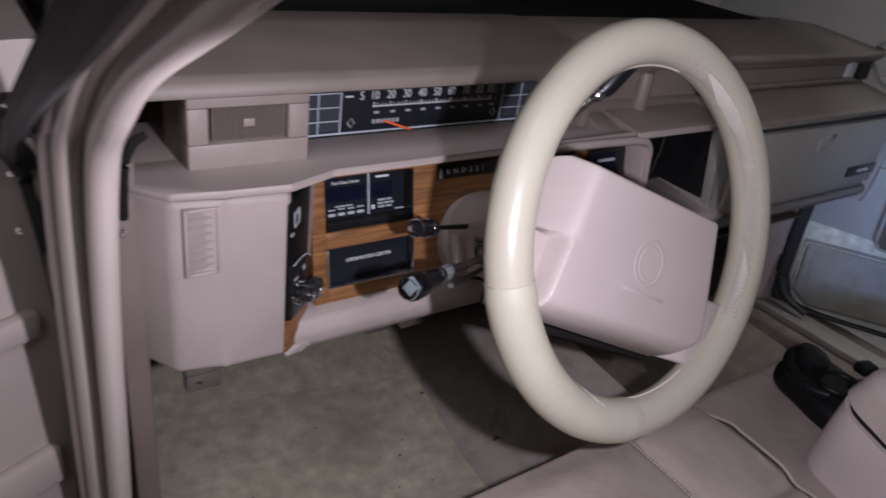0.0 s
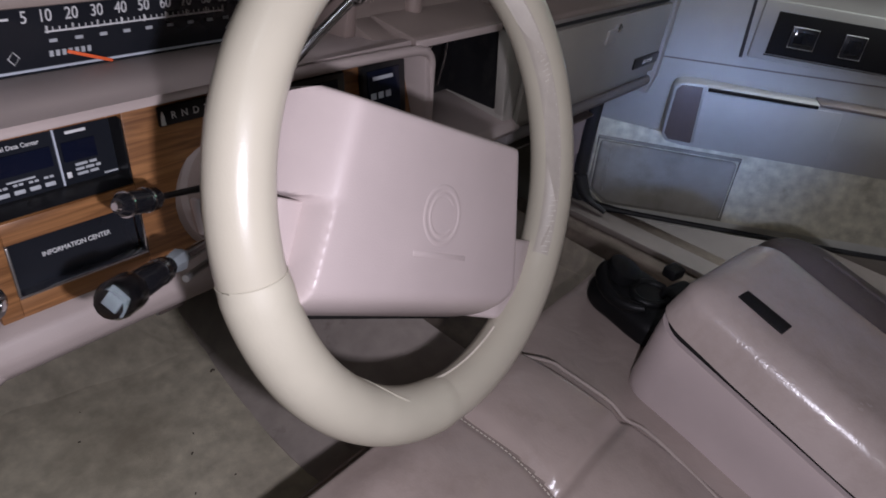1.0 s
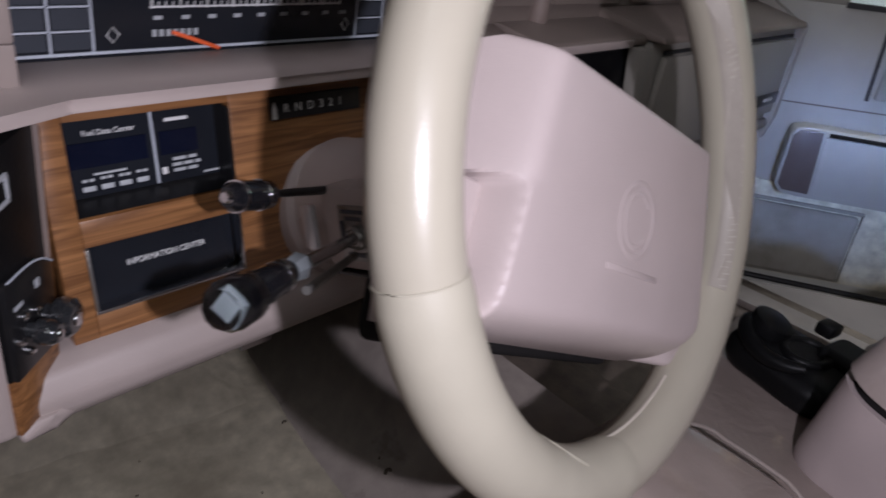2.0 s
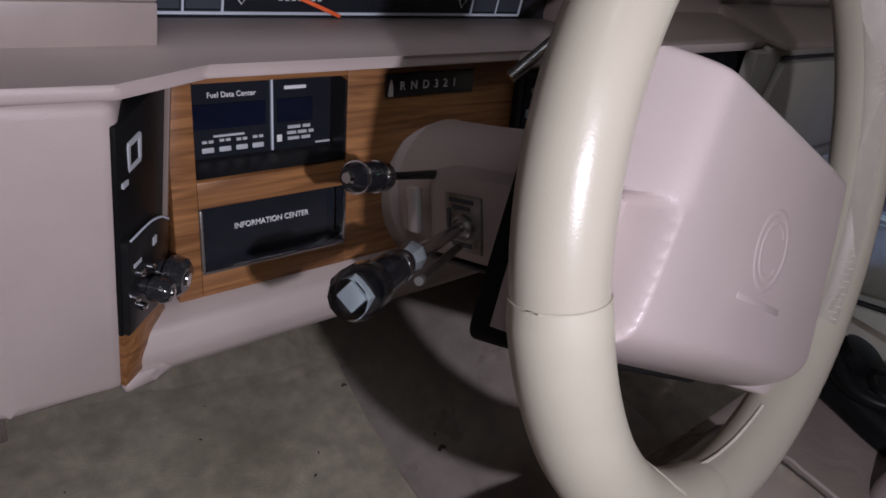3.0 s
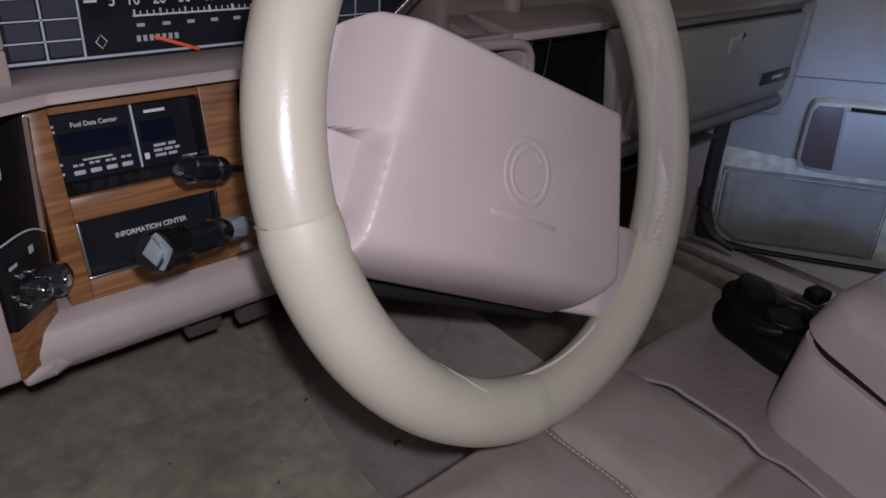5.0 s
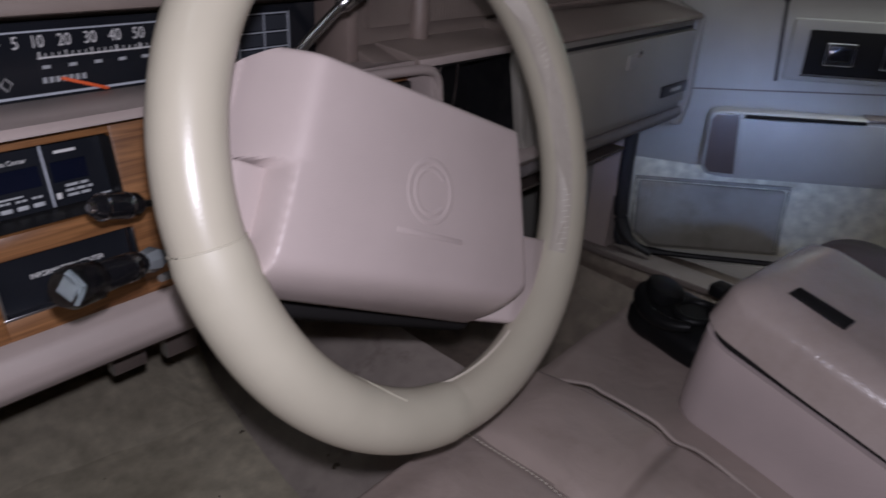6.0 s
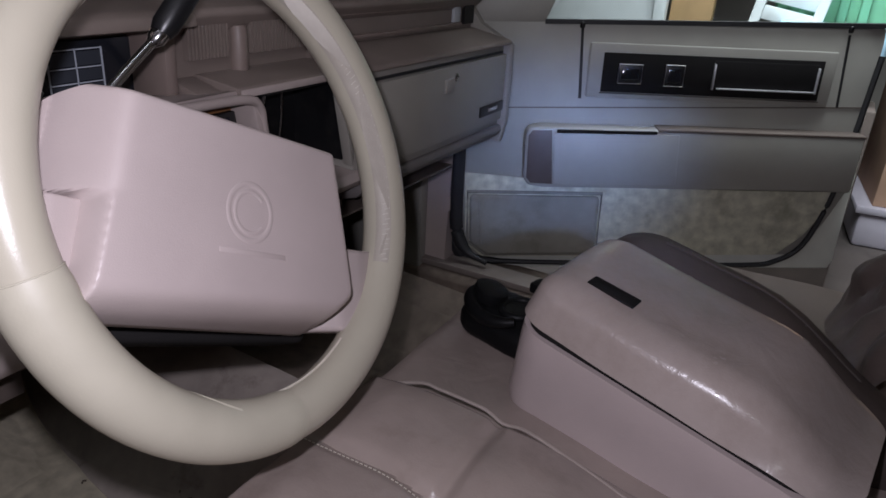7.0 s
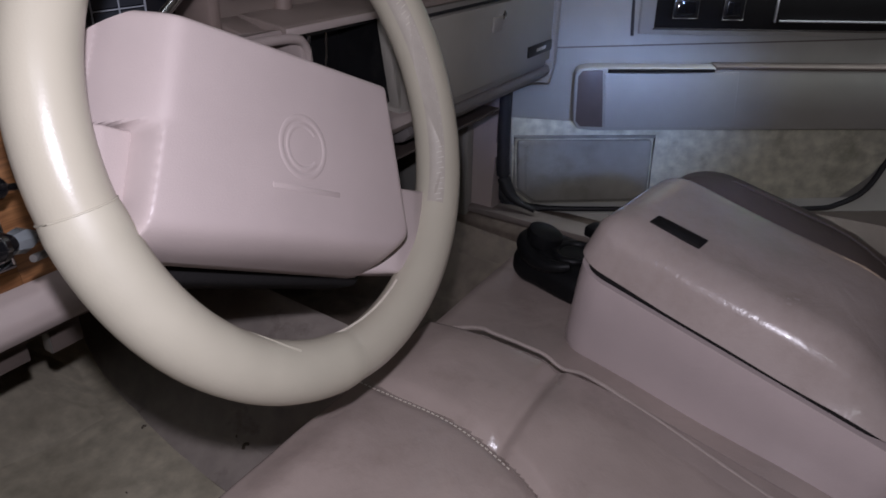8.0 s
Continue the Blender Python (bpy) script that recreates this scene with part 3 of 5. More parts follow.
part("divider", span(-0.158, -0.1565, 0.2705, 0.272, 0.8215, 0.8725), M_LINE, fuel)
part("display_window", span(-0.214, -0.162, 0.2708, 0.272, 0.8400, 0.8560), M_DISPLAY, fuel)
part("display_window", span(-0.153, -0.125, 0.2708, 0.272, 0.8400, 0.8560), M_DISPLAY, fuel)
words("title", "Fuel Data Center", 0.0049, M_WHITE, fuel, faced(-0.186, 0.2715, 0.8615))
part("print", box((-0.139, 0.2715, 0.8635), (0.017, 0.0008, 0.0022)), M_WHITE, fuel)
for k, x in enumerate((-0.204, -0.192, -0.180, -0.168)):
    part("button", box((x, 0.2712, 0.8262), (0.0085, 0.0014, 0.0034), 0.0007), M_GREYPRINT, fuel)
    for dx in (-0.0022, 0.0022):
        part("print", box((x + dx, 0.2712, 0.8318 + 0.0004 * (k % 2)), (0.0032, 0.001, 0.0016)), M_GREYPRINT, fuel)
part("print", box((-0.189, 0.2712, 0.8352), (0.022, 0.001, 0.0012)), M_GREYPRINT, fuel)
for z, parts in ((0.8362, ((-0.1400, 0.010), (-0.1300, 0.006))), (0.8322, ((-0.1420, 0.007), (-0.1335, 0.007), (-0.1262, 0.004))), (0.8282, ((-0.1405, 0.009), (-0.1305, 0.007)))):
    for x, w in parts:
        part("print", box((x, 0.2712, z), (w, 0.001, 0.0020)), M_GREYPRINT, fuel)
part("print", box((-0.1515, 0.2712, 0.8290), (0.0040, 0.001, 0.0050), 0.0008), M_WHITE, fuel)
for z in (0.8625, 0.8585, 0.8342, 0.8270):
    part("print", box((-0.2165, 0.2712, z), (0.0035, 0.001, 0.0018)), M_GREYPRINT, fuel)

info = part("information_panel", span(-0.2185, -0.1105, 0.262, 0.272, 0.7535, 0.797), M_SCREEN, dash, "black information center panel in a chrome frame")
part("chrome_frame", span(-0.2205, -0.1078, 0.250, 0.262, 0.7526, 0.7548, 0.0006), M_CHROME, info)
part("chrome_frame", span(-0.1100, -0.1077, 0.250, 0.262, 0.755, 0.7974, 0.0006), M_CHROME, info)
part("chrome_frame", span(-0.2206, -0.2186, 0.250, 0.262, 0.755, 0.7974, 0.0006), M_STEEL, info)
words("title", "INFORMATION CENTER", 0.0057, M_WHITE, info, faced(-0.163, 0.2612, 0.7765), sx=0.95)

# gear display
gear = part("gear_display", span(-0.076, 0.012, 0.249, 0.2515, 0.8600, 0.8770, 0.001), M_BLACK, dash, "black gear position strip")
words("letters", "R  N  D  3  2  1", 0.0088, M_WHITE, gear, faced(-0.036, 0.2484, 0.8682))
part("pointer", prism([(-0.0745, 0.8615), (-0.0705, 0.8615), (-0.071, 0.8690), (-0.0725, 0.8735), (-0.074, 0.8690)], "y", 0.2475, 0.249), M_WHITE, gear)

# the trim leans towards the driver at its foot
LEAN = Matrix(((1, 0, 0, 0), (0, 1, 0.20, -0.20 * 0.876), (0, 0, 1, 0), (0, 0, 0, 1)))


def lean(ob):
    ob.data.transform(LEAN @ ob.matrix_basis)
    ob.matrix_basis = Matrix.Identity(4)
    for child in ob.children:
        lean(child)


for ob in dash.children:
    if ob.name.split(".")[0] in ("wood_trim", "wood_strip", "fuel_display", "information_panel", "gear_display"):
        lean(ob)

part("lower_pad", prism([(0.262, 0.737), (0.224, 0.7365), (0.209, 0.731), (0.202, 0.716), (0.203, 0.703), (0.212, 0.691), (0.235, 0.684), (0.30, 0.685), (0.30, 0.70)], "x", -0.272, 0.285, 0.004, seg=3), M_DASH, dash)
part("lower_pad_corner", prism([(-0.284, 0.193), (-0.262, 0.200), (-0.228, 0.212), (-0.228, 0.275), (-0.284, 0.275)], "z", 0.697, 0.7085, 0.005, seg=3), M_DASH, dash)
part("lower_lip", span(-0.27, 0.80, 0.2300, 0.42, 0.6775, 0.6825, 0.002), M_BROWN, dash)

# left air vent
vent = part("air_vent", span(-0.358, -0.236, 0.285, 0.345, 0.895, 0.965), M_TAN, dash, "tan plastic air vent")
for q in ((-0.358, -0.236, 0.262, 0.288, 0.958, 0.973), (-0.358, -0.236, 0.262, 0.288, 0.894, 0.922), (-0.358, -0.338, 0.262, 0.288, 0.922, 0.958), (-0.258, -0.236, 0.262, 0.288, 0.922, 0.958)):
    part("frame", span(*q, 0.002), M_BEZEL, vent)
for k in range(20):
    part("slat", span(-0.3325 + k * 0.0037, -0.3308 + k * 0.0037, 0.2690, 0.285, 0.923, 0.9575), M_TAN, vent)
part("tab", span(-0.303, -0.291, 0.2665, 0.271, 0.936, 0.944, 0.001), M_BEZEL, vent)

# instrument cluster
clus = part("instrument_panel", span(-0.243, 0.185, 0.331, 0.345, 0.8895, 0.955), M_SCREEN, dash, "black ribbon speedometer cluster with white figures")
F = 0.3300


def line(x0, x1, z0, z1, m=M_LINE, nm="print_line"):
    part(nm, span(x0, x1, F - 0.0002, F + 0.001, z0, z1), m, clus)


line(-0.243, 0.137, 0.8935, 0.8955)
for x in (-0.1655,):
    line(x - 0.0008, x + 0.0008, 0.8955, 0.944)
line(-0.1945, -0.193, 0.8955, 0.944)
for z in (0.910, 0.9265, 0.943):
    line(-0.225, -0.1655, z - 0.0006, z + 0.0006)
for x in (0.073, 0.1365):
    line(x - 0.0008, x + 0.0008, 0.8955, 0.9475)
for x in (0.105,):
    line(x - 0.0005, x + 0.0005, 0.8955, 0.9475)
for z in (0.9115, 0.9275, 0.9465):
    line(0.073, 0.1365, z - 0.0006, z + 0.0006)
line(-0.1655, 0.073, 0.9465, 0.9478)
for x0, x1 in ((0.0755, 0.1035), (0.1065, 0.1345)):
    for z0, z1 in ((0.8975, 0.9095), (0.9135, 0.9255), (0.9295, 0.9440)):
        part("lamp_cell", span(x0, x1, F + 0.0002, F + 0.001, z0, z1), M_SLATE, clus)
for x0, x1 in ((-0.2200, -0.1960), (-0.1915, -0.1670)):
    for z0, z1 in ((0.8975, 0.9085), (0.9115, 0.9250), (0.9280, 0.9415)):
        part("lamp_cell", span(x0, x1, F + 0.0002, F + 0.001, z0, z1), M_SLATE, clus)
for k, txt in enumerate(("5", "10", "20", "30", "40", "50", "60", "70", "80", "85")):
    x = -0.1440 + k * 0.0221 + (0.005 if k == 0 else 0) - (0.003 if k == 9 else 0)
    words("figure", txt, 0.0145, M_WHITE, clus, faced(x, F - 0.0003, 0.9385), sx=0.80)
    if k:
        part("tick", box((x, F, 0.9272), (0.0014, 0.001, 0.006), 0, None), M_WHITE, clus)
        part("print", box((x + 0.004, F, 0.9175), (0.0065, 0.001, 0.0028)), M_GREYPRINT, clus)
part("tick_band", span(-0.1235, 0.053, F - 0.0002, F + 0.001, 0.9245, 0.9258), M_WHITE, clus)
for k in range(32):
    part("fine_tick", box((-0.1225 + k * 0.00565, F, 0.9272), (0.0007, 0.001, 0.0035), 0, pose(0, 0, 0)), M_WHITE, clus)
part("print", box((-0.1555, F, 0.9385), (0.010, 0.001, 0.0018)), M_WHITE, clus)
for k in range(7):
    part("odometer_digit", box((-0.121 + k * 0.0055, F, 0.9065), (0.0032, 0.001, 0.005)), M_GREYPRINT, clus)
part("needle", box((0, 0, 0), (0.042, 0.001, 0.0030), 0.0008, None), M_ORANGE, clus, "orange speed needle", m=pose(-0.089, F - 0.003, 0.9005, 0, 20, 0))
dm = bmesh.new()
tube([(-0.1515, F, 0.901), (-0.147, F, 0.9065), (-0.1515, F, 0.912), (-0.156, F, 0.9065)], 0.0007, 6, True, dm)
part("print_diamond", dm, M_WHITE, clus)
dm = bmesh.new()
tube([(0.0600, F, 0.901), (0.0640, F, 0.9065), (0.0600, F, 0.912), (0.0560, F, 0.9065)], 0.0007, 6, True, dm)
part("print_diamond", dm, M_WHITE, clus)
part("hood_side", span(0.174, 0.192, 0.275, 0.345, 0.889, 0.962, 0.006), M_TAN, dash)

# middle and passenger side
bezel = smooth_path([(0.03, 0.2165, 0.8965), (0.12, 0.2155, 0.8965), (0.20, 0.2145, 0.8950), (0.238, 0.2140, 0.8915), (0.2535, 0.2145, 0.880), (0.2600, 0.2165, 0.858), (0.2740, 0.2200, 0.790)], 8)
part("trim_bezel", tube(bezel, 0.0068, 12, squash=(0.85, 1.0), up=(0, 1, 0)), M_DASH, dash, "rounded taupe vinyl bezel round the woodgrain")
part("wood_end_frame", prism([(0.240, 0.894), (0.252, 0.894), (0.276, 0.79), (0.262, 0.79)], "y", 0.212, 0.29, 0.003), M_DASH, dash)
for x0, x1 in ((0.062, 0.143), (0.171, 0.242)):
    cl = part("display", span(x0, x1, 0.2435, 0.2515, 0.808, 0.874, 0.0015), M_BLACK, dash, "small black display in the woodgrain")
    part("glass", span(x0 + 0.006, x1 - 0.012, 0.2420, 0.2440, 0.814, 0.868), M_DISPLAY, cl)
    part("print", span(x0 + 0.014, x1 - 0.024, 0.2413, 0.2421, 0.857, 0.861), M_GREYPRINT, cl)
    for k in range(3):
        w = (x1 - x0 - 0.034) / 3
        part("print", span(x0 + 0.010 + k * w, x0 + 0.006 + (k + 1) * w, 0.2413, 0.2421, 0.836, 0.843), M_LINE, cl)
    lean(cl)
bin_ = part("ashtray_bin", span(0.279, 0.43, 0.31, 0.33, 0.775, 0.905), M_BLACK, dash, "open black glossy storage bin")
part("bin_wall", span(0.430, 0.437, 0.225, 0.31, 0.775, 0.893), M_BLACK, bin_)
part("glove_side", prism([(0.404, 0.893), (0.4395, 0.893), (0.4395, 0.768), (0.434, 0.768)], "y", 0.208, 0.224, 0.002), M_GLOVE, dash)
part("bin_top", span(0.279, 0.43, 0.235, 0.31, 0.886, 0.893), M_BLACK, bin_)
for x0, x1, r in ((0.292, 0.314, 0.0022), (0.301, 0.316, 0.0015), (0.340, 0.348, 0.0018)):
    part("chrome_strip", tube([(x0, 0.262, 0.815), ((x0 + x1) / 2, 0.260, 0.85), (x1, 0.262, 0.884)], r, 8), M_CHROME, bin_)
part("ledge", prism([(0.33, 0.770), (0.205, 0.758), (0.195, 0.748), (0.205, 0.735), (0.33, 0.73)], "x", 0.277, 0.47, 0.003), M_DASH, dash)
part("centre_face", span(0.277, 0.47, 0.25, 0.33, 0.682, 0.735, 0.003), M_TAN, dash)
gl = part("glove_box", span(0.440, 0.955, 0.210, 0.40, 0.735, 0.900, 0.005), M_GLOVE, dash, "pale grey glove box with a chrome push latch")
part("door", prism([(0.462, 0.752), (0.945, 0.752), (0.945, 0.882), (0.462, 0.882)], "y", 0.199, 0.2085, 0.003), M_GLOVE, gl)
part("gap", span(0.470, 0.94, 0.2065, 0.2105, 0.8835, 0.8875), M_RUBBER, gl)
part("latch_plate", span(0.690, 0.722, 0.1955, 0.200, 0.838, 0.862, 0.002), M_GLOVE, gl)
part("latch_button", lathe([(0.0075, 0), (0.0075, 0.003), (0.005, 0.005), (0.001, 0.0054)], 16), M_CHROME, gl, m=pose(0.728, 0.199, 0.862, 90))
bd = part("badge", span(0.836, 0.940, 0.1955, 0.1995, 0.772, 0.792, 0.001), M_BLACK, gl, "small dark plate with a plain bright mark")
part("badge_mark", span(0.868, 0.910, 0.1945, 0.196, 0.779, 0.786, 0.0015), M_CHROME, bd)
part("lower_roll", prism([(0.205, 0.738), (0.200, 0.725), (0.212, 0.712), (0.24, 0.705), (0.30, 0.70), (0.40, 0.70), (0.40, 0.738)], "x", 0.45, 0.965, 0.004), M_ROLLSHADE, dash)
part("end_cap", prism([(0.203, 0.70), (0.196, 0.74), (0.196, 0.90), (0.27, 0.93), (0.30, 0.98), (0.90, 0.97), (0.90, 0.68)], "x", 0.955, 0.972, 0.004), M_GLOVE, dash)
part("passenger_shelf", prism([(0.193, 0.9005), (0.197, 0.908), (0.285, 0.924), (0.32, 0.924), (0.32, 0.8995)], "x", 0.435, 0.957, 0.003), M_DASHTOP, dash)
part("centre_shelf", prism([(0.220, 0.894), (0.219, 0.902), (0.223, 0.9055), (0.285, 0.912), (0.32, 0.912), (0.32, 0.894)], "x", 0.228, 0.440, 0.003), M_DASHTOP, dash)
part("centre_ledge", prism([(0.241, 0.886), (0.241, 0.897), (0.292, 0.911), (0.30, 0.90), (0.30, 0.886)], "x", 0.192, 0.2275, 0.002), M_DASHTOP, dash)
part("shelf_edge", span(0.228, 0.400, 0.2155, 0.2185, 0.8945, 0.9035, 0.001), M_DASH, dash)
band = part("vent_band", span(0.175, 0.955, 0.290, 0.32, 0.897, 0.985), M_DASHTOP, dash, "tan plastic vent band under the top pad")
for x0, x1 in ((0.212, 0.280), (0.316, 0.47)):
    for k in range(int((x1 - x0) / 0.0055)):
        part("slat", span(x0 + k * 0.0055, x0 + 0.003 + k * 0.0055, 0.280, 0.290, 0.930, 0.972), M_DASHTOP, band)
part("divider_knob", lathe([(0.011, -0.03), (0.012, -0.026), (0.012, 0.022), (0.010, 0.027), (0.004, 0.028)], 16), M_TAN, band, m=pose(0.299, 0.287, 0.938))
part("recess_frame", span(0.50, 0.90, 0.281, 0.290, 0.966, 0.972, 0.001), M_TAN, band)
part("recess_frame", span(0.50, 0.90, 0.281, 0.290, 0.930, 0.936, 0.001), M_TAN, band)
part("outlet", span(0.87, 0.895, 0.283, 0.290, 0.937, 0.965, 0.001), M_GREYPRINT, band)
for k in range(9):
    part("slat", span(0.912 + k * 0.0045, 0.9145 + k * 0.0045, 0.282, 0.290, 0.932, 0.97), M_BLACK, band)

# ---- steering column ----
WTILT, WYAW, TURNED = 20.0, 2.8, -26.0
wheel_m = pose(0, 0, 0.9, 90 - WTILT, 0, WYAW)
column = thing("steering_column", "taupe plastic steering column with levers", "steering column", wheel_m)
part("shroud", lathe([(0.056, -0.30), (0.062, -0.292), (0.062, -0.262), (0.060, -0.255), (0.0545, -0.252), (0.0535, -0.246), (0.052, -0.20), (0.052, -0.11), (0.047, -0.075)], 32), M_DASH, column, m=pose(0, -0.029, 0))
part("lower_cover", prism([(-0.045, -0.01), (0.045, -0.01), (0.040, -0.065), (-0.040, -0.065)], "z", -0.34, -0.15, 0.008), M_DASH, column)
part("collar", lathe([(0.048, -0.075), (0.052, -0.07), (0.052, -0.06), (0.047, -0.055)], 32), M_DASH, column)
part("key_housing", box((-0.045, -0.030, -0.152), (0.046, 0.062, 0.100), 0.006), M_DASH, column)
plate = part("switch_plate", box((-0.0685, -0.032, -0.165), (0.003, 0.040, 0.034), 0.001), M_STEEL, column, "worn dark ignition switch plate")
for y, w in ((-0.016, 0.022), (-0.021, 0.016), (-0.047, 0.018)):
    part("print", box((-0.0703, y, -0.166), (0.001, 0.0028, w)), M_SLATE, plate)
part("print", box((-0.0703, -0.030, -0.178), (0.001, 0.014, 0.003)), M_SLATE, plate)
part("housing_joint", box((-0.045, -0.0628, -0.150), (0.048, 0.003, 0.102), 0.001), M_BLACK, column)
part("bracket_arm", box((-0.070, -0.030, -0.214), (0.006, 0.034, 0.012), 0.002), M_BRIGHT, column)
part("bracket_arm", box((-0.064, -0.036, -0.226), (0.010, 0.024, 0.008), 0.002), M_DASH, column)
part("key_cylinder", lathe([(0.008, 0), (0.009, 0.003), (0.009, 0.006), (0.007, 0.008), (0.006, 0.006), (0.001, 0.006)], 18), M_STEEL, column, "worn steel ignition key cylinder", m=axis_m((-0.068, -0.034, -0.163), (-0.20, -0.034, -0.163)))
part("key_slot", box((-0.0745, -0.034, -0.163), (0.001, 0.008, 0.002)), M_SLOT, column)


def wl(p):
    """A place in the world, seen from the column."""
    return wheel_m.inverted() @ Vector(p)


s0, s1, s2 = wl((-0.060, 0.185, 0.826)), wl((-0.132, 0.1625, 0.8475)), wl((-0.172, 0.149, 0.860))
st = part("turn_signal_lever", tube([s0, s1], [0.0035, 0.0025], 10), M_BLACK, column, "black turn signal lever")
part("grip", tube([s1, s1.lerp(s2, 0.12), s1.lerp(s2, 0.5), s1.lerp(s2, 0.9), s2], [0.006, 0.0092, 0.0095, 0.0088, 0.006], 16), M_GLOSSY, st)
for k in (0.30, 0.80):
    part("ring", tube([s1.lerp(s2, k), s1.lerp(s2, k + 0.045)], 0.0101, 20), M_CHROME, st)
part("tip_button", tube([s2, s2 + (s2 - s1).normalized() * 0.003], [0.0044, 0.0030], 12), M_CHROME, st)
t0, t1, t2 = wl((-0.085, 0.135, 0.815)), wl((-0.170, 0.092, 0.838)), wl((-0.222, 0.064, 0.852))
lv = part("tilt_lever", tube([t0, t0.lerp(t1, 0.5), t1], [0.004, 0.0045, 0.005], 10), M_CHROME, column, "chrome lever with a black grip and dark knob")
part("clear_tip", tube([t1.lerp(t2, -0.35), t1.lerp(t2, -0.2), t1.lerp(t2, 0.0)], [0.006, 0.009, 0.007], 8), M_ACRYL, lv)
part("black_grip", tube([t1, t1.lerp(t2, 0.1), t1.lerp(t2, 0.6), t1.lerp(t2, 1.02)], [0.007, 0.0092, 0.0100, 0.0085], 14), M_GLOSSY, lv)
part("facet", tube([t1.lerp(t2, 1.02), t1.lerp(t2, 1.06)], [0.0080, 0.0074], 4), M_FACET, lv)
part("clear_end", tube([t1.lerp(t2, 0.70), t1.lerp(t2, 0.76), t1.lerp(t2, 1.06), t1.lerp(t2, 1.16)], [0.0103, 0.0128, 0.0130, 0.0100], 12), M_GLASS, lv, "clear plastic knob end")
part("band", tube([t1.lerp(t2, 0.16), t1.lerp(t2, 0.24)], 0.0097, 14), M_CHROME, lv)
part("pin", tube([t0 + Vector((0, -0.012, 0)), t1 + Vector((0.01, -0.014, 0))], 0.0028, 8), M_STEEL, lv)
g0, g1, g2 = wl((-0.010, 0.192, 0.894)), wl((0.086, 0.175, 0.981)), wl((0.120, 0.169, 1.022))
gm = wl((0.038, 0.182, 0.941))
gs = part("gear_selector", tube(smooth_path([g0, gm, g1], 8), 0.0046, 12), M_CHROME, column, "chrome gear selector with a black knob")
part("collar", tube([g0.lerp(g1, 0.90), g0.lerp(g1, 0.94), g1], [0.0055, 0.0085, 0.0088], 14), M_CHROME, gs)
part("knob", tube([g1, g1.lerp(g2, 0.15), g1.lerp(g2, 0.85), g1.lerp(g2, 1.1)], [0.010, 0.0125, 0.0125, 0.009], 16), M_BLACK, gs)

# ---- steering wheel ----
RIM, GRIP = 0.1825, 0.0208
wheel = thing("steering_wheel", "cream leather steering wheel with a taupe vinyl horn pad, turned", "steering wheel", wheel_m @ pose(0, 0, 0, 0, 0, TURNED))
def arc_pts(r, a0, a1, n, z=0.0):
    return [(r * math.cos(radians(a0 + (a1 - a0) * k / n)), r * math.sin(radians(a0 + (a1 - a0) * k / n)), z) for k in range(n + 1)]


rim = part("rim", tube(arc_pts(RIM, -76, 208, 84), GRIP, 22), M_CREAM, wheel, "smooth cream leather rim", m=pose(0.0036, -0.0027, 0))
low = arc_pts(RIM, 207.5, 284.5, 26)
part("rim_sleeve", tube(low, [GRIP + (0.0003 if k in (0, 26) else 0.0014) for k in range(27)], 22), M_SLEEVE, rim, "dull cream leather sleeve")
fold = [(RIM * c + (RIM * 0 - GRIP * math.cos(q)) * c, RIM * s - GRIP * math.cos(q) * s, GRIP * math.sin(q) * 1.03) for c, s, q in ((math.cos(radians(an)), math.sin(radians(an)), radians(qq)) for an, qq in ((248, -5), (252, 10), (256, 24), (260, 36), (264, 46)))]
c, sn = math.cos(radians(207.5)), math.sin(radians(207.5))
part("sleeve_seam", tube([((RIM + (GRIP + 0.0003) * math.cos(q)) * c, (RIM + (GRIP + 0.0003) * math.cos(q)) * sn, (GRIP + 0.0003) * math.sin(q)) for q in (radians(15 * k) for k in range(24))], 0.0006, 6, True), M_SLEEVE, rim)
part("fold", tube(smooth_path(fold, 4), 0.0018, 8), M_SLEEVE, rim)


def lacing(u, v):
    q, a = radians(128 + 38 * v), radians(-16 + 114 * u)
    r = RIM + (GRIP + 0.0003 + 0.0005 * math.sin(math.pi * v)) * math.cos(q)
    return (r * math.cos(a), r * math.sin(a), (GRIP + 0.0003 + 0.0005 * math.sin(math.pi * v)) * math.sin(q))


part("lacing_seam", sheet(lacing, 0, 1, 0, 1, 80, 6, 0.0008), M_LACE, rim, "greyish lacing strip inside the rim")
part("inner_seam", tube(arc_pts(RIM - GRIP, 98, 314, 72), 0.0012, 6), M_STITCH, rim)
for k in range(66):
    a, q = radians(-15 + k * 1.7), radians(138 + 5 * (k % 2))
    p = Vector(((RIM + 1.02 * GRIP * math.cos(q)) * math.cos(a), (RIM + 1.02 * GRIP * math.cos(q)) * math.sin(a), 1.02 * GRIP * math.sin(q)))
    part("stitch", box((0, 0, 0), (0.0050, 0.0009, 0.0008), 0.0, None), M_LACING, rim, m=Matrix.Translation(p) @ pose(0, 0, 0, 0, 0, math.degrees(a) + 24) @ pose(0, 0, 0, 0, -48, 0))


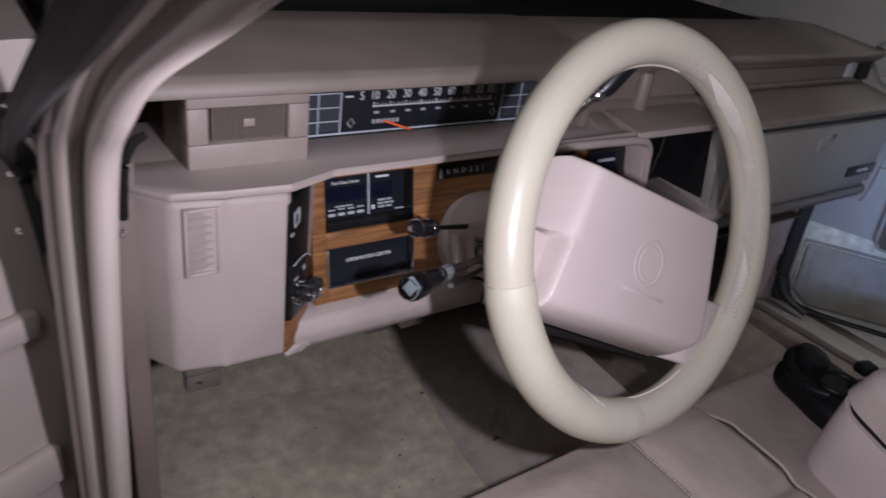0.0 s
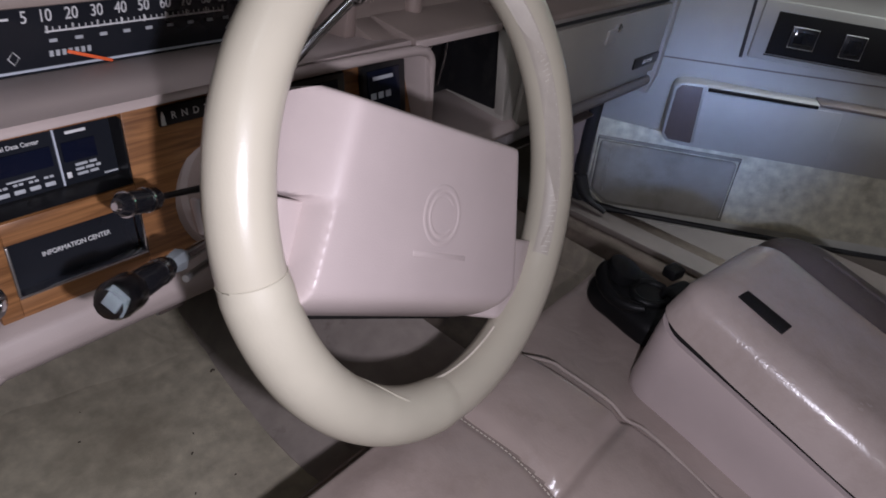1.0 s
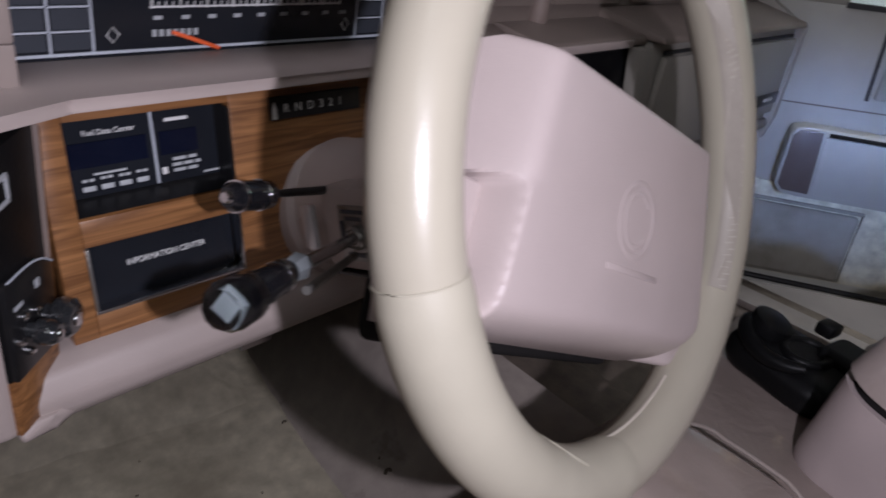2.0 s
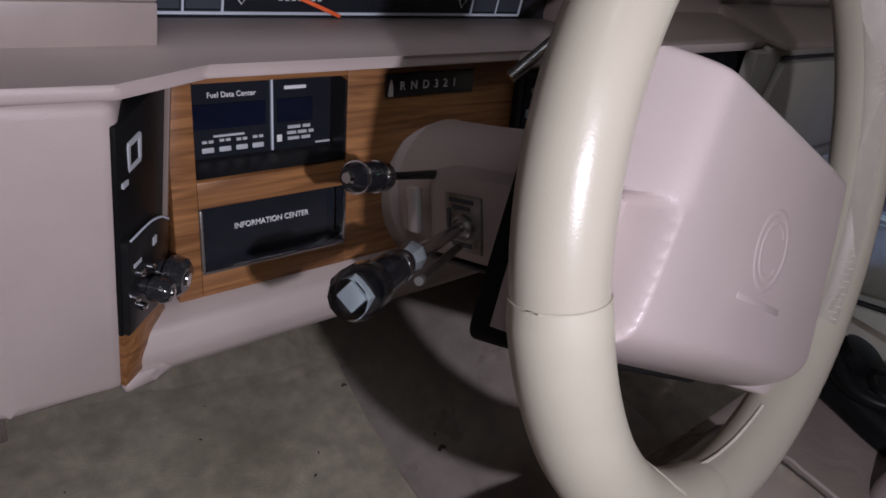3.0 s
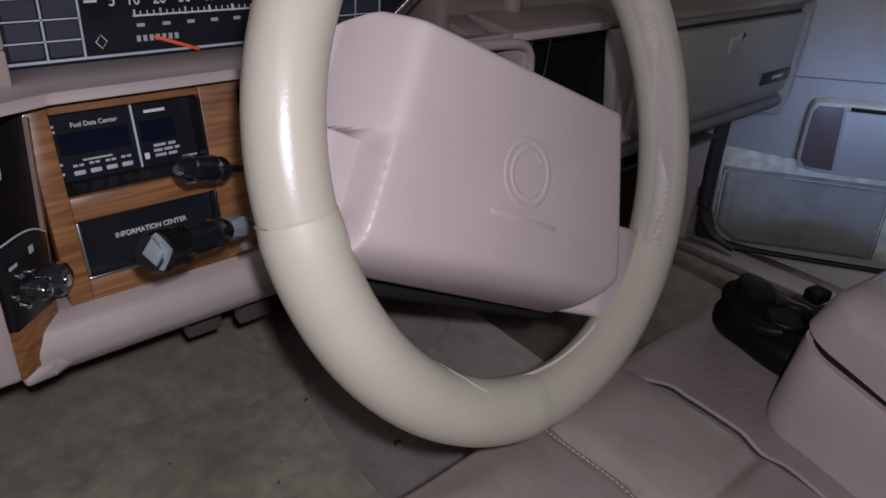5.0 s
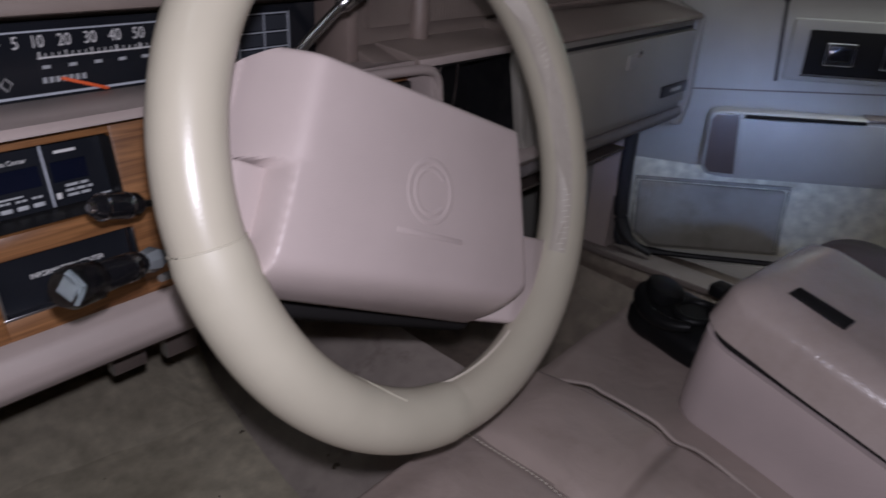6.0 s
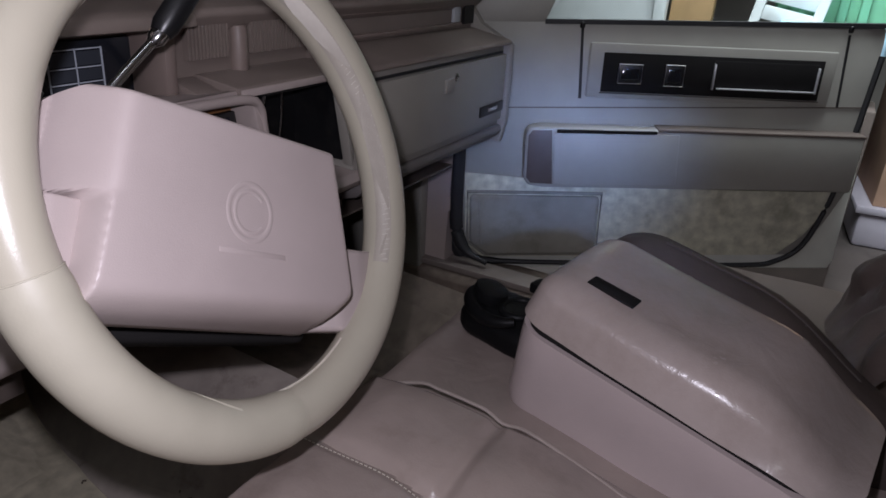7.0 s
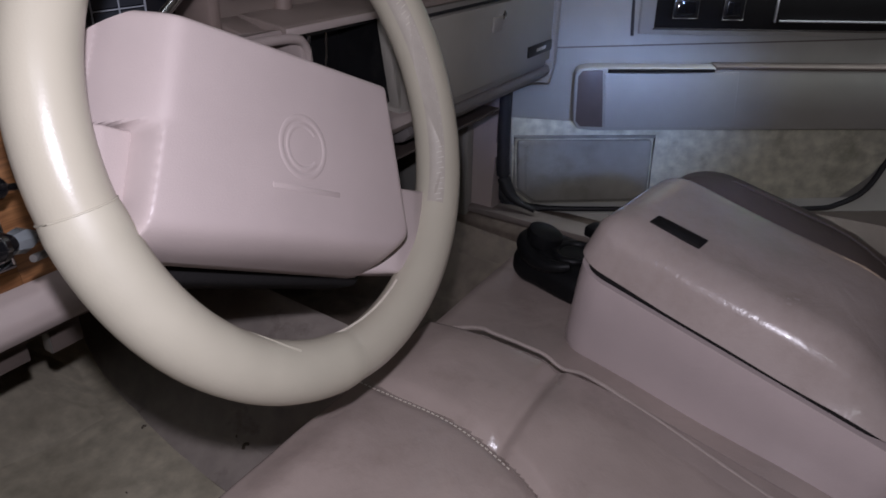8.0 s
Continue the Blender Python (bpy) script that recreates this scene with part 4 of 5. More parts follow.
def pad_mesh(lo, hi, r0, r1, z0, z1, seg=5):
    """A cushion between two rounded four-corner outlines lo (back) and hi (front); each is x0, x1, y0, y1 or four corners, clockwise from the right top."""
    bm = bmesh.new()

    def corners(q):
        return q if len(q) == 4 and hasattr(q[0], "__len__") else ((q[1], q[3]), (q[0], q[3]), (q[0], q[2]), (q[1], q[2]))

    lo, hi = [[Vector(p) for p in corners(q)] for q in (lo, hi)]

    def loop(quad, r, z):
        out = []
        for k in range(4):
            p, a, c = quad[k], quad[k - 1], quad[(k + 1) % 4]
            u, w = (a - p).normalized(), (c - p).normalized()
            for n in range(seg + 1):
                t = n / seg
                out.append(bm.verts.new((*(p + u * r * (1 - t) ** 2 + w * r * t ** 2), z)))
        return out

    def mixed(k, inset):
        quad = [a.lerp(b, k) for a, b in zip(lo, hi)]
        mid = sum(quad, Vector((0, 0))) / 4
        return [p + Vector((-inset if p.x > mid.x else inset, -inset if p.y > mid.y else inset)) for p in quad]

    rings = [loop(lo, r0, z0), loop(mixed(0.5, 0), (r0 + r1) / 2, z0 + (z1 - z0) * 0.5), loop(mixed(0.85, 0), r1, z0 + (z1 - z0) * 0.80), loop(mixed(0.95, 0.001), r1, z0 + (z1 - z0) * 0.90), loop(mixed(1.0, 0.004), r1, z0 + (z1 - z0) * 0.965), loop(mixed(1.0, 0.010), r1 * 0.9, z1)]
    for a, b in zip(rings, rings[1:]):
        n = len(a)
        for k in range(n):
            bm.faces.new((a[k], a[(k + 1) % n], b[(k + 1) % n], b[k]))
    bm.faces.new(rings[0][::-1]), bm.faces.new(rings[-1])
    return bm


def beyond(p, q, u, v):
    """How far (u, v) lies to the left of the line from p to q."""
    d = Vector((q[0] - p[0], q[1] - p[1])).normalized()
    return d.x * (v - p[1]) - d.y * (u - p[0])


def pad_height(u, v):
    left = beyond((-0.114, 0.027), (-0.132, -0.092), u, v)
    right = beyond((0.081, 0.031), (0.107, -0.092), u, v)
    top = beyond((-0.114, 0.028), (0.087, 0.033), u, v)
    under = beyond((-0.132, -0.092), (0.112, -0.092), u, v)
    corner = (u - 0.105) * 0.6 - (v + 0.080) * 0.8
    face = 0.0245 - 0.10 * (v + 0.03) ** 2 - 0.06 * u ** 2
    # below the shoulder the side drops steeply to make room for the spoke
    left = 0.0245 + (2.1 + 7.0 * smooth01((-0.034 - v) / 0.006)) * left
    return soft_min((face, left, 0.0265 - 3.4 * right, 0.0245 - 5 * (top - 0.002), 0.030 + 1.7 * under, 0.075 + 4.5 * under, 0.0345 - 2.5 * corner), 0.0056)


def pad_point(s, t):
    s, t = (0.5 - 0.5 * math.cos(math.pi * q) for q in (s, t))
    s, t = (0.6 * e + 0.4 * q for e, q in ((s, s), (t, t)))
    a, b = Vector((-0.146, 0.035)).lerp(Vector((0.097, 0.040)), s), Vector((-0.143, -0.110)).lerp(Vector((0.109, -0.115)), s)
    a.y -= 0.018 * max(0.0, 1 - s / 0.12) ** 2
    u, v = b.lerp(a, t)
    return (u, v, max(-0.040 + 0.018 * smooth01((-0.120 - u) / 0.012), pad_height(u, v)))


pad = part("horn_pad", sheet(pad_point, 0, 1, 0, 1, 150, 110, 0.02), M_PAD, wheel, "taupe vinyl horn pad with a plain round emblem")
part("pad_block", soft_box(-0.122, 0.108, -0.034, 0.034, -0.072, -0.030, (0.008, 0.008, 0.008)), M_PAD, pad)
# Black plate standing in for the shadow below the horn pad.
part("pad_back", pad_mesh((-0.112, 0.132, -0.123, 0.026), (-0.112, 0.130, -0.121, 0.026), 0.010, 0.010, -0.080, -0.050), M_SLOT, wheel)
def emblem(rx, ry, a0, a1, n=40):
    angles = [radians(a0 + (a1 - a0) * k / n) for k in range(n + (a1 - a0 < 360))]
    return [(-0.016 + rx * math.cos(t), -0.032 + ry * math.sin(t), pad_height(-0.016 + rx * math.cos(t), -0.032 + ry * math.sin(t))) for t in angles]


part("emblem_ring", tube(emblem(0.0205, 0.0205, 0, 360), 0.0022, 10, True, squash=(1, 0.19)), M_PAD, pad)
part("emblem_wreath", tube(emblem(0.0145, 0.0150, 40, 320), 0.0017, 10, squash=(1, 0.21)), M_PAD, pad)
part("emblem_bar", box((-0.012, -0.061, 0.0241), (0.064, 0.0040, 0.0012), 0.0006), M_PAD, pad)
for sgn, up, low in ((-1, 0.020, -0.108), (1, 0.020, -0.113)):
    tip, drop = (RIM - 0.010, 0.0) if sgn > 0 else (RIM - 0.020, 0.010)
    sec = [(sgn * 0.095, -0.040 + up), (sgn * 0.120, -0.022 + up), (sgn * 0.145, -0.019 + up), (sgn * 0.160, -0.013 + up * 0.6), (sgn * tip, -0.004), (sgn * (tip + 0.002), -0.016 + drop * 0.6), (sgn * 0.152, -0.032 + drop), (sgn * 0.130, -0.046 + drop), (sgn * 0.095, -0.055)]
    part("spoke", prism(sec, "y", low, -0.038, 0.005, seg=3), M_PAD, wheel)
part("hub", lathe([(0.04, -0.085), (0.04, -0.06), (0.03, -0.055)], 24), M_BLACK, wheel)

# ---- seats ----
def seam_dip(d, w=0.010, depth=0.009):
    return -depth * math.exp(-(d / w) ** 2)


def seam_arc(y):
    return 0.060 - 2.2 * max(0.0, -y - 0.085) ** 2


def driver_z(x, y):
    front = smooth01((0.022 - y) / 0.030)
    side = smooth01((0.200 - x) / 0.022) * smooth01((x + 0.40) / 0.05)
    z = 0.47 + 0.158 * math.sqrt(max(0.0, front)) * (0.72 + 0.28 * math.sqrt(side))
    z -= 0.07 * smooth01((-0.08 - y) / 0.5)
    arc = seam_arc(y)
    fade = smooth01((0.0 - y) / 0.05)
    z += seam_dip(x - arc, 0.009, 0.007) * fade
    if x > arc:
        half = max(0.02, (0.198 - arc) / 2)
        z += (0.008 + 0.006 * smooth01((-0.16 - y) / 0.05)) * fade * (1 - min(1.0, ((x - arc - half) / half) ** 2))
        z += seam_dip(y + 0.158, 0.008, 0.006)
    else:
        z += 0.010 * fade * (1 - min(1.0, ((x + 0.10) / 0.18) ** 2))
    return z + 0.0022 * noise.noise(Vector((x * 14, y * 14, 1)))


seat = thing("driver_seat", "taupe leather driver seat cushion with stitched seams", "car seat")
part("cushion", sheet(lambda x, y: (x, y, driver_z(x, y)), -0.40, 0.196, -0.60, 0.021, 230, 240, 0.06), M_SEAT, seat)
edge = [(x, y, driver_z(min(x, 0.178), y) - 0.0006) for x, y in [(0.150 + 0.040 * smooth01((y + 0.45) / 0.33), y) for y in (-0.58 + 0.02 * k for k in range(27))]]
edge += [(0.183, -0.010, 0.6150), (0.168, 0.008, 0.606), (0.140, 0.016, 0.598), (0.100, 0.020, 0.590), (0.040, 0.022, 0.584), (-0.10, 0.023, 0.580), (-0.36, 0.022, 0.578)]
part("piping", tube(smooth_path(edge, 3), 0.0019, 8), M_PIPE, seat, "pale piping round the cushion")
part("seat_base", span(-0.38, 0.17, -0.6, -0.03, 0.345, 0.45, 0.01), M_TAN, seat)
for k in range(34):
    y = -0.012 - k * 0.005
    arc = seam_arc(y)
    part("stitch", box((0, 0, 0), (0.0009, 0.003, 0.0008)), M_STITCH, seat, m=pose(arc - 0.008, y, driver_z(arc - 0.008, y) + 0.0003, 0, 0, -math.degrees(math.atan(4.4 * max(0.0, -y - 0.085)))))


def middle_z(x, y):
    front = smooth01((0.044 - y) / 0.028)
    return 0.45 + 0.15 * math.sqrt(max(0.0, front)) - 0.012 - 0.04 * smooth01((-0.1 - y) / 0.5) + 0.003 * noise.noise(Vector((x * 9, y * 9, 5)))


mid = thing("middle_seat", "taupe leather middle seat cushion", "car seat")
part("cushion", sheet(lambda x, y: (x, y, middle_z(x, y)), 0.198, 0.52, -0.60, 0.0435, 30, 80, 0.05), M_SEAT, mid)
part("seat_base", span(0.19, 0.51, -0.6, -0.04, 0.385, 0.46, 0.01), M_TAN, mid)


def passenger_z(x, y):
    front = smooth01((-0.10 - y) / 0.10)
    side = smooth01((0.942 - x) / 0.04)
    return 0.42 + 0.15 * math.sqrt(max(0, front)) * (0.3 + 0.7 * math.sqrt(side)) + 0.004 * noise.noise(Vector((x * 8, y * 8, 7)))


pas = thing("passenger_seat", "leather passenger seat cushion, brown darkened for low light", "car seat")
part("cushion", sheet(lambda x, y: (x, y, passenger_z(x, y)), 0.525, 0.94, -0.85, -0.10, 36, 60, 0.06), M_DIMSEAT, pas)
part("seat_base", span(0.54, 0.90, -0.85, -0.16, 0.33, 0.40, 0.01), M_TAN, pas)

# folding armrest with a storage box
ARM = pose(0.264, -0.134, 0.700, 11, 0, -9)
arm = thing("centre_armrest", "taupe vinyl armrest box with a hinged lid", "armrest", ARM)


def box_warp(p):
    low = smooth01(-p.z / 0.11)
    return Vector((p.x + 0.004 * low * (1 - p.x / 0.1), p.y - 0.006 * low * smooth01(1 + p.y / 0.1), min(p.z, -0.006)))


def lid_warp(p):
    k = max(0.0, p.z - 0.004)
    x = p.x + 0.24 * k * smooth01((0.12 - p.x) / 0.1) - 0.10 * k * smooth01((p.x - 0.10) / 0.08)
    slope = smooth01((-0.225 - p.y) / 0.13)
    z = 0.002 + 0.004 * smooth01((p.y + 0.13) / 0.13) + k * (1 - 0.93 * slope) * (0.93 + 0.07 * smooth01(p.x / 0.12)) + 0.0015 * noise.noise(p * 16)
    return Vector((x + 0.03 * slope * smooth01((0.1 - p.x) / 0.1) * (k / 0.06), p.y - 0.12 * k, z))


part("box", soft_box(0.0, 0.20, -0.36, 0.004, -0.140, 0.040, (0.034, 0.042, 0.046), warp=box_warp), M_ARM, arm)
part("gap", soft_box(0.007, 0.193, -0.325, -0.004, -0.010, 0.010, (0.024, 0.03, 0.004)), M_SLOT, arm)
lid = part("lid", soft_box(0.0, 0.200, -0.355, 0.006, -0.030, 0.062, (0.030, 0.038, 0.024), n=6, mid=12, warp=lid_warp), M_LID, arm, "worn brownish vinyl lid, partly darkened for duller light")
part("release_slot", box((0.055, -0.072, 0.0592), (0.022, 0.056, 0.003), 0.001), M_SLOT, arm)

arm2 = thing("second_armrest", "brown leather armrest folded down beside the first", "armrest", ARM)
part("cushion", soft_box(0.190, 0.295, -0.42, 0.012, -0.11, 0.055, (0.045, 0.075, 0.055), mid=8, warp=lambda p: Vector((p.x, p.y, p.z - 0.06 * smooth01((-0.18 - p.y) / 0.2) + 0.003 * noise.noise(p * 12)))), M_ARMBACK, arm2)
part("piping", tube([(0.240, y, 0.0555 - 0.06 * smooth01((-0.18 - y) / 0.2)) for y in (-0.06 - 0.02 * k for k in range(14))], 0.002, 8), M_ARMBACK, arm2)

# cup holder on the middle seat
cup = thing("cup_holder", "black plastic cup holder in front of the armrest", "cup holder", pose(0.416, -0.052, 0.594, 0, 0, -14))
part("body", soft_box(-0.050, 0.056, -0.098, 0.046, -0.010, 0.040, (0.034, 0.040, 0.020), warp=lambda p: Vector((p.x * (1 - 1.2 * p.z) + 0.10 * min(0.0, p.y) * -0.3, p.y, p.z - 0.004 * smooth01(-p.y / 0.05)))), M_CUP, cup)
part("side_wall", tube(smooth_path([(-0.014 + 0.034 * math.cos(t), -0.016 + 0.050 * math.sin(t), 0.036 + 0.012 * math.sin(t) ** 2) for t in (radians(75 + 19 * k) for k in range(9))], 3), [0.006 + 0.004 * math.sin(math.pi * k / 24) for k in range(25)], 12), M_CUP, cup)
part("flap", lathe([(0.019, -0.012), (0.0235, -0.010), (0.0245, 0.0), (0.0235, 0.006), (0.020, 0.008), (0.001, 0.0085)], 24), M_CUP, cup, m=pose(-0.004, 0.014, 0.050, 14, 8, 0))
ring = [(0.004 + 0.027 * math.cos(radians(15 * k)), -0.030 + 0.024 * math.sin(radians(15 * k)), 0.038) for k in range(24)]
part("ring", tube(ring, 0.0055, 10, True), M_CUP, cup)
part("clip_block", soft_box(0.012, 0.066, -0.090, -0.034, 0.010, 0.050, (0.010, 0.012, 0.010)), M_CUP, cup)
part("clip", box((0.070, -0.016, 0.044), (0.026, 0.022, 0.016), 0.004), M_CUP, cup)

# passenger backrest, its loose cover in folds
def back_p(u, v):
    x = 0.50 + 0.46 * u
    y = -0.485 - 0.29 * v + 0.05 * math.sin(3.2 * u) - 0.02 * u
    fold = 0.020 * math.sin(10 * u + 7 * v) + 0.05 * abs(noise.noise(Vector((u * 6 + v * 3, v * 3 - u * 2, 2)))) + 0.012 * noise.noise(Vector((u * 16, v * 9, 4)))
    return (x, y + fold * smooth01(v * 3 + 0.2), 0.55 + 0.50 * v)


part("backrest", sheet(back_p, 0, 1, 0, 1, 70, 70), M_JACKET, pas, "dark brown leather backrest with loose folds")
part("backrest_core", span(0.50, 0.95, -0.98, -0.80, 0.50, 1.02, 0.03), M_JACKET, pas)

# ---- passenger door ----
DOOR = Matrix.Translation((1.102, 0.158, -0.004)) @ Matrix(((0.434, 0.901, 0, 0), (-0.901, 0.434, 0, 0), (0, 0, 1, 0), (0, 0, 0, 1))) @ Matrix.Rotation(radians(-1.6), 4, "Y") @ Matrix.Diagonal((1.045, 1, 1, 1))
door = thing("door_2", "open passenger door with a pale vinyl panel and stained carpet", "car door", DOOR, kind="structure")
part("inner_panel", prism([(-0.175, 0.60), (-0.175, 0.94), (0.675, 0.955), (0.68, 0.60), (0.65, 0.52), (0.60, 0.440), (-0.11, 0.392), (-0.16, 0.42)], "y", 0.0, 0.02, 0.004), M_DOOR, door)
part("flange", prism([(-0.20, 0.385), (-0.20, 0.62), (0.697, 0.70), (0.697, 0.425), (0.690, 0.405), (0.65, 0.405), (-0.10, 0.362), (-0.17, 0.366)], "y", 0.0105, 0.0215, 0.004), M_FLANGE, door, "pale painted door flange")
part("outer_shell", prism([(-0.20, 0.36), (-0.22, 0.93), (0.69, 0.945), (0.692, 0.45), (0.67, 0.42)], "y", 0.022, 0.12, 0.01), M_PAINT, door)
part("carpet_panel", prism([(-0.148, 0.604), (-0.015, 0.598), (0.655, 0.612), (0.640, 0.545), (0.608, 0.490), (0.560, 0.440), (-0.10, 0.396), (-0.140, 0.43)], "y", -0.006, 0.0, 0.002), M_DOORCARPET, door, "stained olive carpet on the lower door")
pk = [(-0.134, 0.556), (0.150, 0.566), (0.153, 0.424), (-0.090, 0.408), (-0.130, 0.438)]
part("pocket", prism(pk, "y", -0.026, -0.006, 0.009, seg=3), M_POCKET, door, "moulded grey-green vinyl map pocket")
part("pocket_rim", tube([(a * 1.04, -0.007, 0.49 + (b - 0.49) * 1.05) for a, b in pk], 0.0045, 8, True), M_POCKET, door)
part("pocket_rib", tube([(-0.112, -0.0255, 0.545), (-0.110, -0.0265, 0.50), (-0.106, -0.0255, 0.44)], 0.0035, 8), M_POCKET, door)
seal = smooth_path([(-0.185, -0.005, 0.70), (-0.182, -0.005, 0.60), (-0.174, -0.005, 0.47), (-0.155, -0.005, 0.412), (-0.10, -0.005, 0.387), (0.25, -0.005, 0.398), (0.50, -0.005, 0.410), (0.562, -0.005, 0.424), (0.610, -0.005, 0.462), (0.638, -0.005, 0.54), (0.656, -0.005, 0.64), (0.676, -0.005, 0.90)], 6)
part("weatherstrip", tube(seal, [0.0062 + 0.0090 * smooth01((-0.04 - p.x) / 0.10) for p in seal], 8), M_RUBBER, door, "black rubber weatherstrip")
part("upper_seam", prism([(-0.16, 0.752), (0.665, 0.790), (0.665, 0.7924), (-0.16, 0.7544)], "y", -0.002, 0.002), M_BROWN, door)
part("vertical_seam", prism([(0.073, 0.94), (0.078, 0.94), (0.088, 0.785), (0.082, 0.785)], "y", -0.004, 0.002), M_RUBBER, door)
part("vertical_seam", prism([(0.602, 0.94), (0.606, 0.94), (0.616, 0.79), (0.612, 0.79)], "y", -0.003, 0.002), M_RUBBER, door)
bz = part("control_bezel", span(0.095, 0.590, -0.010, 0.0, 0.790, 0.905, 0.004), M_DOOR, door, "vinyl control bezel with black switches")
part("black_recess", span(0.124, 0.566, -0.0125, -0.0095, 0.803, 0.886, 0.002), M_SLOT, bz)
part("chrome_edge", span(0.122, 0.568, -0.0135, -0.0120, 0.800, 0.8025), M_CHROME, bz)
for x0, x1, z0, z1 in ((0.156, 0.203, 0.824, 0.864), (0.250, 0.288, 0.822, 0.866)):
    part("switch", span(x0, x1, -0.020, -0.0124, z0, z1, 0.002), M_BLACK, bz)
    part("rocker", prism([(-0.0200, z0 + 0.006), (-0.0235, z0 + 0.010), (-0.0200, z1 - 0.008)], "x", x0 + 0.006, x1 - 0.006, 0.001), M_GLOSSY, bz)
    part("switch_trim", tube([(x0, -0.0195, z0), (x1, -0.0195, z0), (x1, -0.0195, z1), (x0, -0.0195, z1)], 0.0010, 6, True), M_STEEL, bz)
hd = part("door_handle", span(0.347, 0.556, -0.0145, -0.0123, 0.815, 0.878, 0.001), M_SLOT, bz, "black and chrome door pull")
part("chrome_bar", span(0.347, 0.350, -0.022, -0.0125, 0.818, 0.872, 0.001), M_BRIGHT, hd)
part("chrome_bar", span(0.357, 0.553, -0.022, -0.0125, 0.8195, 0.8225, 0.001), M_BRIGHT, hd)
part("chrome_bar", span(0.5535, 0.556, -0.022, -0.0125, 0.818, 0.872, 0.001), M_BRIGHT, hd)
ar = part("armrest", prism([(-0.022, 0.610), (-0.010, 0.594), (0.02, 0.592), (0.665, 0.612), (0.668, 0.735), (0.0, 0.728), (-0.018, 0.722), (-0.024, 0.710)], "y", -0.046, 0.0, 0.005, seg=3), M_DOOR, door, "pale vinyl door armrest")
# Grip recess drawn flat; its shade is added to the brown by colour.
part("end_recess", prism([(-0.016, 0.612), (-0.006, 0.600), (0.040, 0.600), (0.030, 0.722), (-0.010, 0.720), (-0.018, 0.708)], "y", -0.0470, -0.040, 0.001), M_JACKET, ar, "flat brown grip end, recess shade put into its colour")
part("pull_insert", prism([(0.043, 0.602), (0.300, 0.611), (0.292, 0.724), (0.034, 0.715)], "y", -0.0495, -0.044, 0.002), M_DOOR, ar)
part("slot", prism([(0.040, 0.7175), (0.245, 0.7235), (0.245, 0.729), (0.040, 0.724)], "y", -0.0515, -0.040), M_SLOT, ar)
part("top_trim", prism([(0.248, 0.7275), (0.668, 0.7330), (0.668, 0.7385), (0.248, 0.7340)], "y", -0.0475, 0.0, 0.001), M_BROWN, ar, "thin brown trim along the armrest")
for s, z in ((0.075, 0.932), (0.603, 0.944)):
    part("lock_knob", lathe([(0.004, 0), (0.0055, 0.003), (0.005, 0.012), (0.001, 0.015)], 12), M_BLACK, door, "small black lock knob", m=pose(s, -0.004, z))
part("belt_moulding", prism([(0.0, 0.938), (0.70, 0.957), (0.70, 0.966), (0.0, 0.947)], "y", -0.006, 0.012), M_RUBBER, door)
part("front_sail", prism([(-0.21, 0.93), (0.0, 0.94), (0.03, 1.02), (-0.02, 1.04), (-0.16, 0.99)], "y", 0.0, 0.03, 0.004), M_DOOR, door)
gp = part("window_glass", prism([(0.0, 0.945), (0.70, 0.965), (0.66, 1.34), (0.30, 1.33)], "y", 0.020, 0.024), M_GLASS, door, "clear door glass")
gp.visible_shadow = False
for z in (0.62, 0.50):
    hg = part("hinge", span(-0.235, -0.185, 0.02, 0.06, z, z + 0.05, 0.004), M_RUBBER, door)

# ---- driver door ----
DD = Matrix.Translation((-0.486, 0.312, 0)) @ Matrix(((-0.90, 0.436, 0, 0), (-0.436, -0.90, 0, 0), (0, 0, 1, 0), (0, 0, 0, 1)))
dd = thing("door_1", "wide open driver door with a beige vinyl panel", "car door", DD, kind="structure")
part("inner_panel", prism([(0.0, 0.36), (0.0, 0.93), (1.0, 0.95), (1.0, 0.40), (0.95, 0.36)], "y", -0.004, 0.02, 0.006), M_DASH, dd)
part("outer_shell", prism([(-0.01, 0.34), (-0.01, 0.92), (1.02, 0.94), (1.02, 0.38), (0.96, 0.34)], "y", -0.12, -0.006, 0.012), M_PAINT, dd)
part("weatherstrip", tube(smooth_path([(0.006, 0.022, 0.36), (0.004, 0.022, 0.48), (-0.006, 0.022, 0.68), (-0.001, 0.022, 0.78), (0.006, 0.022, 0.857), (0.017, 0.022, 0.914), (0.05, 0.022, 0.96)], 6), 0.012, 8), M_RUBBER, dd)
part("trim_roll", prism([(0.03, 0.74), (1.0, 0.74), (1.0, 0.77), (0.03, 0.77)], "y", 0.018, 0.035, 0.006), M_DASH, dd)
part("lower_trim", prism([(0.03, 0.55), (1.0, 0.55), (1.0, 0.60), (0.03, 0.60)], "y", 0.018, 0.035, 0.006), M_DASH, dd)
part("window_frame", tube(smooth_path([(0.0, 0.0, 0.92), (0.20, 0.0, 1.04), (0.50, 0.0, 1.22), (0.75, 0.0, 1.32)], 6), 0.014, 8), M_RUBBER, dd)
for z in (0.52, 0.74):
    part("hinge", span(-0.03, 0.0, -0.05, 0.0, z, z + 0.06, 0.004), M_STEEL, dd)

